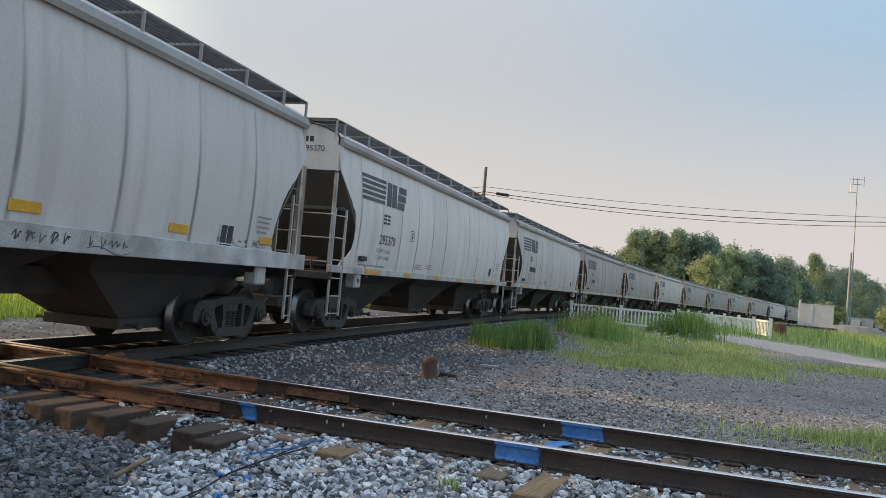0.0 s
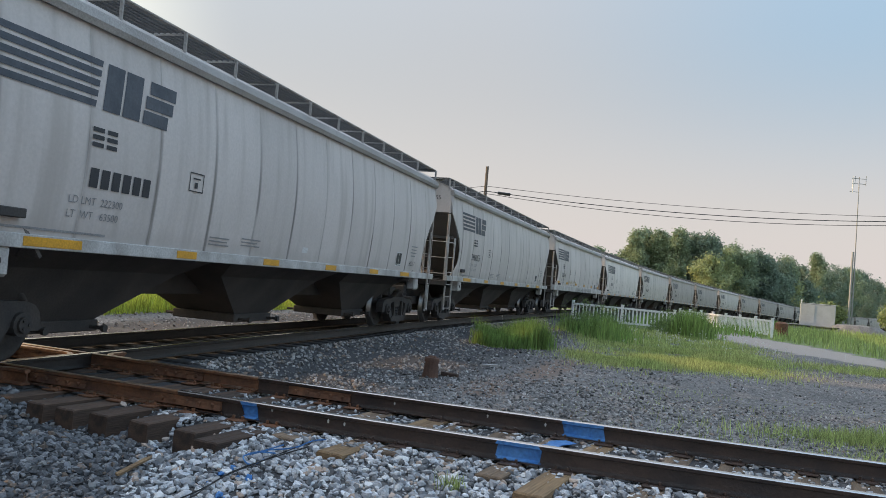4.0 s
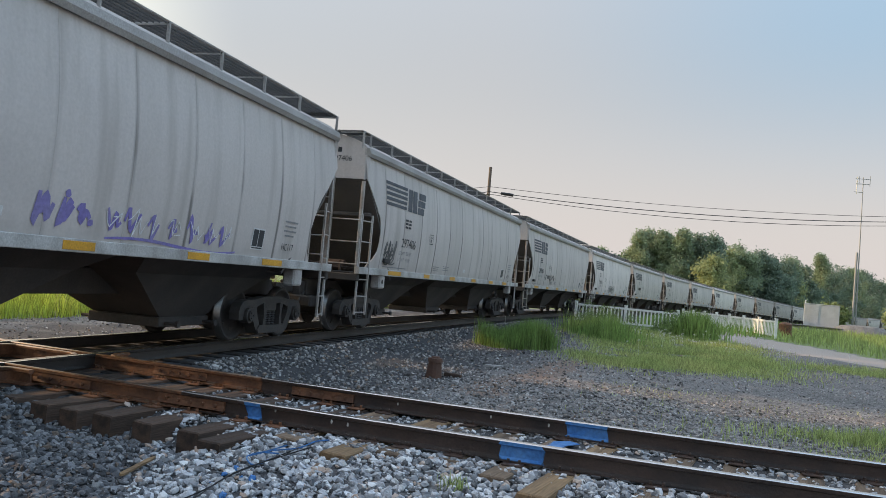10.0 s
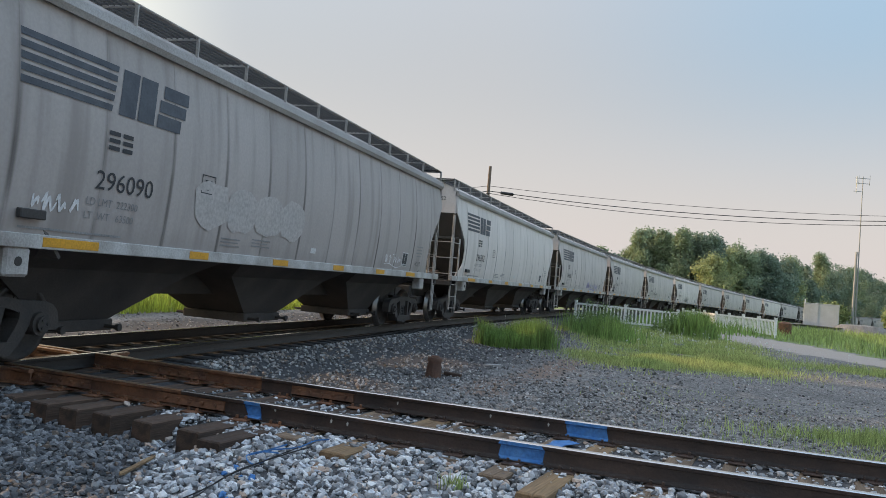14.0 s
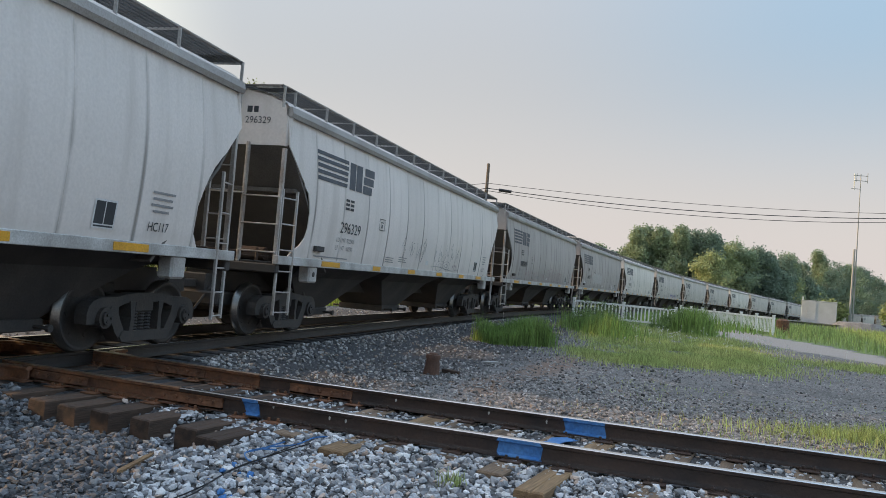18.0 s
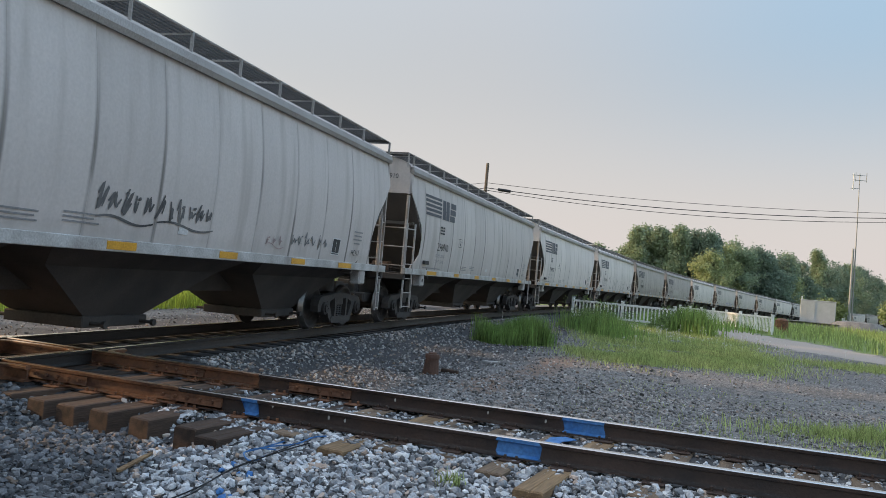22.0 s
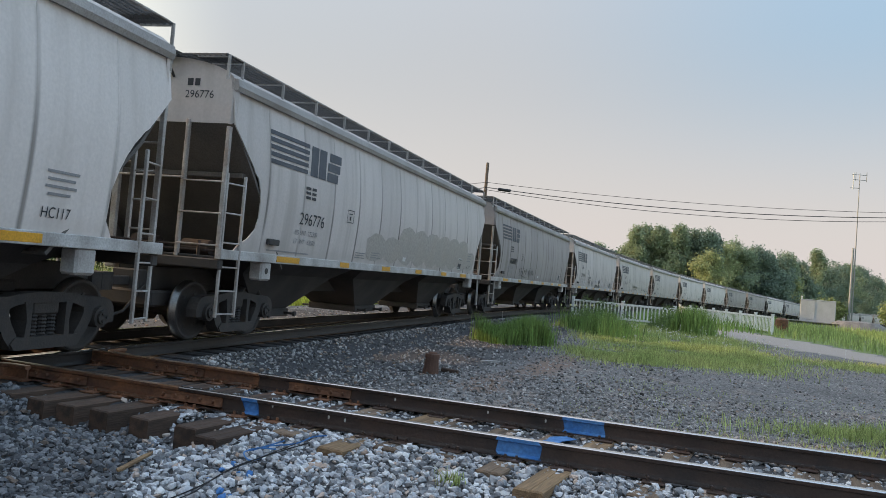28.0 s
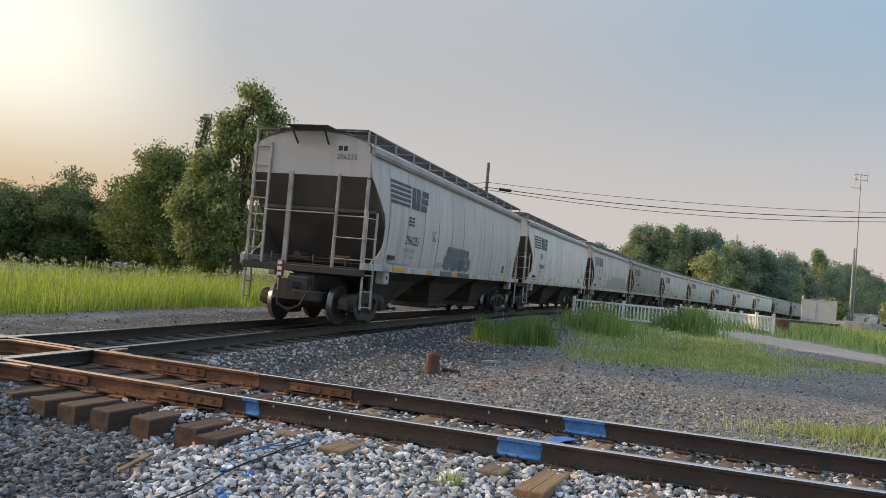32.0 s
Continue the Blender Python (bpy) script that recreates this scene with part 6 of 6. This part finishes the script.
LINDEN = [(0.3, 0, 10.6, 0.95, 0.9), (1.0, 0.3, 9.4, 1.0, 0.9), (-0.5, 0.2, 9.2, 0.95, 0.85), (0.5, -0.5, 8.2, 1.1, 0.9), (1.6, -0.3, 7.7, 1.0, 0.9), (-1.3, 0.2, 7.3, 0.95, 0.8),
          (0.3, 0.5, 6.6, 1.3, 1.0), (-2.0, 0.2, 6.0, 0.9, 0.75), (-1.0, -0.5, 5.6, 1.1, 0.9), (1.3, 0.4, 5.8, 1.2, 1.0), (-2.4, -0.2, 4.6, 0.95, 0.7), (-0.7, -0.5, 4.1, 1.2, 0.9),
          (1.3, 0.3, 4.3, 1.3, 1.0), (-1.9, 0.3, 3.2, 1.0, 0.75), (-2.9, 0.1, 5.2, 0.8, 0.6), (-3.0, -0.2, 3.9, 0.85, 0.65), (-2.8, 0.2, 2.6, 0.9, 0.7), (-2.1, 0.0, 7.0, 0.7, 0.6), (-0.9, 0.1, 8.3, 0.8, 0.7), (0.3, -0.2, 2.8, 1.3, 0.9), (1.7, 0.2, 2.9, 1.1, 0.9)]
rt = random.Random(21)
for i, (x, y, h, w, low, k, kind, n, leaf, tone, label) in enumerate(TREES):
    lobes = clustered(rt, LINDEN, 5, 0.5) if i == 0 else tall_lobes(rt, h, w, low, k) if kind == "tall" else round_lobes(rt, h, w, low, k)
    tree("tree", (x, y), lobes, int(n * 0.62), leaf * 1.3, LEAF[tone], label, 30 + i)
_far_track = [on_track(q) for q in range(40, 330, 5)]
_bearing, _away = [math.degrees(math.atan2(p.x, p.y)) for p in _far_track], [math.hypot(p.x, p.y) for p in _far_track]
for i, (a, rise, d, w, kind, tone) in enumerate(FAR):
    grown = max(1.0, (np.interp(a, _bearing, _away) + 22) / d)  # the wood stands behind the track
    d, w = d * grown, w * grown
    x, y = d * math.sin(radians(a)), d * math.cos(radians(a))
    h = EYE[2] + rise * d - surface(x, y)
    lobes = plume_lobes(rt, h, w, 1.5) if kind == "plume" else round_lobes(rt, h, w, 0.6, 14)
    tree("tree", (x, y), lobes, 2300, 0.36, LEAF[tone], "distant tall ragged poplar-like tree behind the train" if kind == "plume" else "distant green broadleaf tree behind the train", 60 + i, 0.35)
for i, (x, y, h, w) in enumerate([(57, 98, 4.6, 3.2), (62, 100, 5.4, 3.6), (68, 104, 6.0, 4.0), (54, 112, 3.6, 2.4)]):
    tree("bush", (x, y), round_lobes(rt, h, w, 0.2, 10), 1500, 0.26, LEAF[2], "yellow-green leafy bush near the mast", 90 + i, 0.12)["category"] = "bush"


# ---- fence, mast, pole, cabinet and small things ----
def fence(a, b, posts, label):
    a, b = Vector(a), Vector(b)
    root = empty("fence", Matrix.Translation((*a, surface(*a))))
    d = (b - a)
    ang = math.atan2(d.y, d.x)
    length = d.length
    root.matrix_basis = Matrix.Translation((*a, surface(*a))) @ Euler((0, math.asin((surface(*a) - surface(*b)) / length), ang)).to_matrix().to_4x4()
    step = length / (posts - 1)
    for i in range(posts):
        bm = bmesh.new()
        box(bm, i * step - 0.07, -0.07, -0.05, i * step + 0.07, 0.07, 1.12, 0.01)
        box(bm, i * step - 0.09, -0.09, 1.12, i * step + 0.09, 0.09, 1.17, 0.02)
        part("post", bm, VINYL, root)
        if i < posts - 1:
            for z in (0.14, 0.92):
                bm = bmesh.new()
                box(bm, i * step + 0.07, -0.03, z, (i + 1) * step - 0.07, 0.03, z + 0.11, 0.008)
                part("rail", bm, VINYL, root)
            n = int(step / 0.19)
            bm = bmesh.new()
            for j in range(1, n):
                x = i * step + step * j / n
                box(bm, x - 0.038, -0.012, 0.25, x + 0.038, 0.012, 0.92)
            part("picket", bm, VINYL, root)["kind"] = "stuff"
    return tagged(root, label, "fence", "white fences")


fence((7.54, 45.14), (12.55, 42.8), 3, "white vinyl picket fence beside the drive")
fence((18.7, 62.4), (19.25, 46.4), 8, "white vinyl picket fence across the drive")

def mound(name, x, y, rx, ry, h, turn, label, flat_top=0.4, seed=3):
    """A gravel heap: a lumpy cone frustum that runs out into the ground."""
    bm = bmesh.new()
    z0, rings = surface(x, y) - 0.1, []
    for q, k in ((1.0, 0.0), (0.85, 0.3), (0.7, 0.65), (0.55, 0.92), (flat_top, 1.0), (0.05, 1.02)):
        ring = []
        for i in range(28):
            a = 2 * math.pi * i / 28
            w = q * (1 + 0.08 * noise.noise(Vector((3 * math.cos(a), 3 * math.sin(a), seed + 2 * q))))
            ring.append((rx * w * math.cos(a), ry * w * math.sin(a), (h + 0.1) * k + 0.05 * noise.noise(Vector((a * 4, q * 5, seed)))))
        rings.append(ring)
    loft(bm, rings)
    ob = part(name, bm, GRAVELHEAP)
    ob.matrix_basis = pose(x, y, z0, 0, 0, turn)
    return tagged(ob, label, "gravel heap", "gravel heaps")


GRAVELHEAP = material("grey_heaped_gravel", (0.27, 0.262, 0.257), 0.95, second=(0.17, 0.165, 0.162), scale=1.5, fine=14, vary=0.5, bump=0.9)
mound("gravel_pad", 41.0, 87.3, 4.6, 4.2, 0.62, -24, "low grey gravel pad under a metal cabinet", 0.72)
mound("gravel_mound", 44.0, 84.4, 3.6, 1.8, 1.05, -24, "grey gravel heap beside a trackside cabinet", 0.2, 8)
bm = bmesh.new()
box(bm, -1.72, -1.3, 0.0, 1.72, 1.3, 2.3, 0.05)
hut = empty("signal_cabinet", pose(41.0, 87.3, surface(41, 87.3) + 0.6, 0, 0, -24))
part("body", bm, HUT, hut)
bm = bmesh.new()
box(bm, -1.76, -1.34, 2.3, 1.76, 1.34, 2.38, 0.03)
part("roof", bm, HUT, hut)
bm = bmesh.new()
tube(bm, (-1.62, -1.2, 2.36), (-1.62, -1.2, 2.62), 0.06, 0.045, 8)
tube(bm, (-1.62, -1.2, 2.6), (-1.62, -1.2, 2.72), 0.09, 0.05, 8)
part("vent", bm, VINYL, hut, "small white roof vent")
bm = bmesh.new()
box(bm, -1.2, -1.34, 0.25, -0.3, -1.3, 2.2, 0.01)
part("door", bm, HUT, hut)
tagged(hut, "pale grey metal trackside cabinet on a gravel pad", "cabinet")

MAST_Z = surface(56.3, 110.6)
mast = empty("antenna_mast", pose(56.25, 110.6, MAST_Z))
bm = bmesh.new()
tube(bm, (0, 0, 0), (0, 0, 9.7 - MAST_Z), 0.17, 0.14, 10)
part("lower_pole", bm, ALU, mast)
bm = bmesh.new()
tube(bm, (0.42, 0, 0), (0.36, 0, 6.5 - MAST_Z), 0.11, 0.09, 10)
tube(bm, (0.36, 0, 6.5 - MAST_Z), (0.2, 0, 20.1 - MAST_Z), 0.085, 0.05, 10)
part("upper_pole", bm, ALU, mast)
for z, x0, x1 in ((19.85, -0.85, 1.2), (19.15, -0.75, 1.15), (18.0, -1.0, 0.2)):
    bm = bmesh.new()
    tube(bm, (x0, 0, z - MAST_Z), (x1, 0, z - MAST_Z), 0.04, seg=6)
    part("crossarm", bm, ALU, mast)
for x, z0, z1, r in ((-0.62, 17.8, 20.1, 0.07), (1.15, 18.9, 20.3, 0.035), (-0.35, 19.0, 20.2, 0.03)):
    bm = bmesh.new()
    tube(bm, (x, 0, z0 - MAST_Z), (x, 0, z1 - MAST_Z), r, seg=6)
    part("antenna", bm, VINYL if r > 0.05 else ALU, mast)
tagged(mast, "tall grey steel antenna mast with crossarms", "mast")


def utility_pole(x, y, top):
    p = empty("utility_pole", pose(x, y, surface(x, y) - 0.1))
    h = top - surface(x, y) + 0.1
    bm = bmesh.new()
    tube(bm, (0, 0, 0), (0, 0, h), 0.17, 0.12, 10)
    part("pole", bm, WOODPOLE, p)
    for dz in (1.6, 2.15):
        bm = bmesh.new()
        tube(bm, (0, -0.14, h - dz), (0, -0.3, h - dz), 0.05, seg=8)
        part("insulator", bm, CONCRETE, p)
    return tagged(p, "weathered wooden utility pole", "utility pole", "utility poles")


POLES = [(-10.5, 60.0), (3.04, 64.0), (42.0, 62.5), (80.0, 61.0)]
for x, y in POLES:
    utility_pole(x, y, 8.9 if x < 0 else 10.5)


def wire(a, b, sag, r, label):
    bm = bmesh.new()
    a, b = Vector(a), Vector(b)
    pts = []
    for i in range(17):
        t = i / 16
        q = a.lerp(b, t)
        q.z -= sag * 4 * t * (1 - t)
        pts.append(q)
    loft(bm, [[(p.x, p.y + r * math.cos(a), p.z + r * math.sin(a)) for a in np.linspace(0, 6.28, 6)[:-1]] for p in pts])
    ob = part("overhead_wire", bm, WIRE)
    return tagged(ob, label, "wire", "overhead wires")


for i, ((x0, y0), (x1, y1)) in enumerate(zip(POLES, POLES[1:])):
    for za, zb, sag, r in ((8.9, 9.57, 0.61, 0.018), (8.5, 9.37, 0.85, 0.03), (8.31, 9.18, 1.04, 0.022)):
        z0, z1 = ((za - 0.8, za), (za, zb), (zb, zb + 0.2))[i]
        wire((x0, y0 - 0.3, z0), (x1, y1 - 0.3, z1), sag, r, "black overhead wire strung between wooden poles")
bm = bmesh.new()
tube(bm, (4.0, 63.66, 8.43), (5.0, 63.62, 8.36), 0.12, seg=8)
tagged(part("splice_case", bm, WIRE), "black splice case on an overhead wire", "splice case")

# rusty iron stub pipe with a collar, and a board beside it
drum = empty("rusty_drum", pose(22.6, 53.0, surface(22.6, 53.0)))
bm = bmesh.new()
tube(bm, (0, 0, 0), (0, 0, 0.8), 0.42, 0.4, 16)
tube(bm, (0, 0, 0.8), (0, 0, 0.92), 0.4, 0.22, 16)
part("body", bm, RUST, drum)
bm = bmesh.new()
tube(bm, (0, 0, 0.4), (0, 0, 0.45), 0.435, 0.435, 16)
part("hoop", bm, RUST, drum)
tagged(drum, "rusty brown drum beside the white fence", "drum")
stub = empty("iron_stub", pose(-0.02, 14.35, surface(0, 14.35) - 0.02))
bm = bmesh.new()
tube(bm, (0, 0, 0), (0.01, 0, 0.30), 0.15, 0.115, 14)
part("body", bm, STUBRUST, stub)
bm = bmesh.new()
tube(bm, (0.01, 0, 0.30), (0.012, 0, 0.37), 0.135, 0.125, 14)
tube(bm, (0.012, 0, 0.37), (0.012, 0, 0.40), 0.08, 0.07, 10)
part("collar", bm, STUBRUST, stub)
tagged(stub, "rusty iron stub standing in dark gravel", "stub")
bm = bmesh.new()
box(bm, -0.16, -0.06, 0, 0.16, 0.06, 0.07, 0.01)
b = part("wood_block", bm, TIE)
b.matrix_basis = pose(0.33, 14.7, surface(0.33, 14.7), 0, 4, -15)
tagged(b, "short dark wooden block on gravel", "wood block")
bm = bmesh.new()
box(bm, -0.45, -0.13, 0, 0.45, 0.13, 0.06, 0.015)
b = part("pale_slab", bm, CONCRETE)
b.matrix_basis = pose(-0.28, 9.25, surface(-0.28, 9.25) + 0.035, 2, 0, -16)
tagged(b, "pale broken concrete slab behind the rail", "slab")


bm = bmesh.new()
prism(bm, [(-0.2, -0.05), (0.05, -0.08), (0.22, -0.03), (0.16, 0.06), (-0.12, 0.07)], "z", 0.0, 0.035)
b = part("pale_slab", bm, CONCRETE)
b.matrix_basis = pose(1.22, 17.3, surface(1.22, 17.3) + 0.01, 3, -4, -25)
tagged(b, "small pale broken slab on dark gravel", "slab")


def cable(name, pts, r, mat, label):
    bm = bmesh.new()
    p = [Vector((x, y, surface(x, y) + z)) for x, y, z in pts]
    fine = []
    for a, b, c, d in zip([p[0]] + p[:-2], p[:-1], p[1:], p[2:] + [p[-1]]):
        for i in range(5):
            t = i / 5
            fine.append(0.5 * (2 * b + (c - a) * t + (2 * a - 5 * b + 4 * c - d) * t * t + (3 * b - a - 3 * c + d) * t ** 3))
    fine.append(p[-1])
    loft(bm, [[(p.x + r * math.cos(a) * 0.7, p.y + r * math.cos(a) * 0.7, p.z + r * math.sin(a)) for a in np.linspace(0, 6.28, 7)[:-1]] for p in fine])
    return tagged(part(name, bm, mat), label, "cable")


cable("blue_cable", [(-0.9, 7.36, 0.03), (-1.0, 7.2, 0.06), (-1.12, 7.02, 0.05), (-1.32, 6.85, 0.07), (-1.46, 6.75, 0.06), (-1.36, 6.7, 0.1), (-1.24, 6.78, 0.07)],
      0.007, BLUE, "bright blue cable lying loose on ballast")
cable("blue_cable", [(-1.2, 6.92, 0.1), (-1.38, 6.74, 0.08), (-1.46, 6.6, 0.09), (-1.38, 6.5, 0.06), (-1.28, 6.62, 0.07)], 0.007, BLUE, "looped end of blue cable on ballast")
cable("black_cable", [(-1.0, 7.0, 0.07), (-1.2, 6.72, 0.07), (-1.45, 6.32, 0.07), (-1.58, 5.95, 0.06), (-1.75, 5.6, 0.06), (-1.95, 5.2, 0.05)], 0.006, WIRE, "thin black cable on ballast")
cable("black_cable", [(-1.1, 6.92, 0.08), (-1.32, 6.5, 0.08), (-1.52, 6.12, 0.07), (-1.62, 5.7, 0.07), (-1.86, 5.3, 0.06)], 0.005, WIRE, "thin black cable on ballast")
stones("painted_ballast", 10, lambda r: (r.gauss(-1.5, 0.1), r.gauss(6.1, 0.4)), (0.03, 0.046), BLUE, "ballast stones splashed with blue spray paint", 77)


# ---- motion ----
RADIUS = 0.457


def wheel_rows(y):
    """A wheelset's turning in its truck's space, from how far the train has rolled."""
    rows = []
    for i in range(0, 32 * FPS + 1):
        t = i / FPS
        rows.append((t, pose(0, y, RADIUS) @ Matrix.Rotation(-(train_s(t) - train_s(0)) / RADIUS, 4, "X")))
    return rows


def motions():
    for k, car in enumerate(TRAIN):
        walk(car, [(t, car_pose(car_s(t, k))) for t in range(0, 33)])
    lead = {}
    rows = {1: wheel_rows(0.89), -1: wheel_rows(-0.89)}
    for car in TRAIN:
        for ob in car.children_recursive:
            if ob.name.startswith("wheelset"):
                side = 1 if ob.location.y > 0 else -1
                if side not in lead:
                    walk(ob, rows[side])
                    lead[side] = ob
                else:  # all wheels roll alike, so they share the first one's keys
                    ob.rotation_mode = "QUATERNION"
                    keys = ob.animation_data_create()
                    keys.action = lead[side].animation_data.action
                    keys.action_slot = lead[side].animation_data.action_slot


motions()
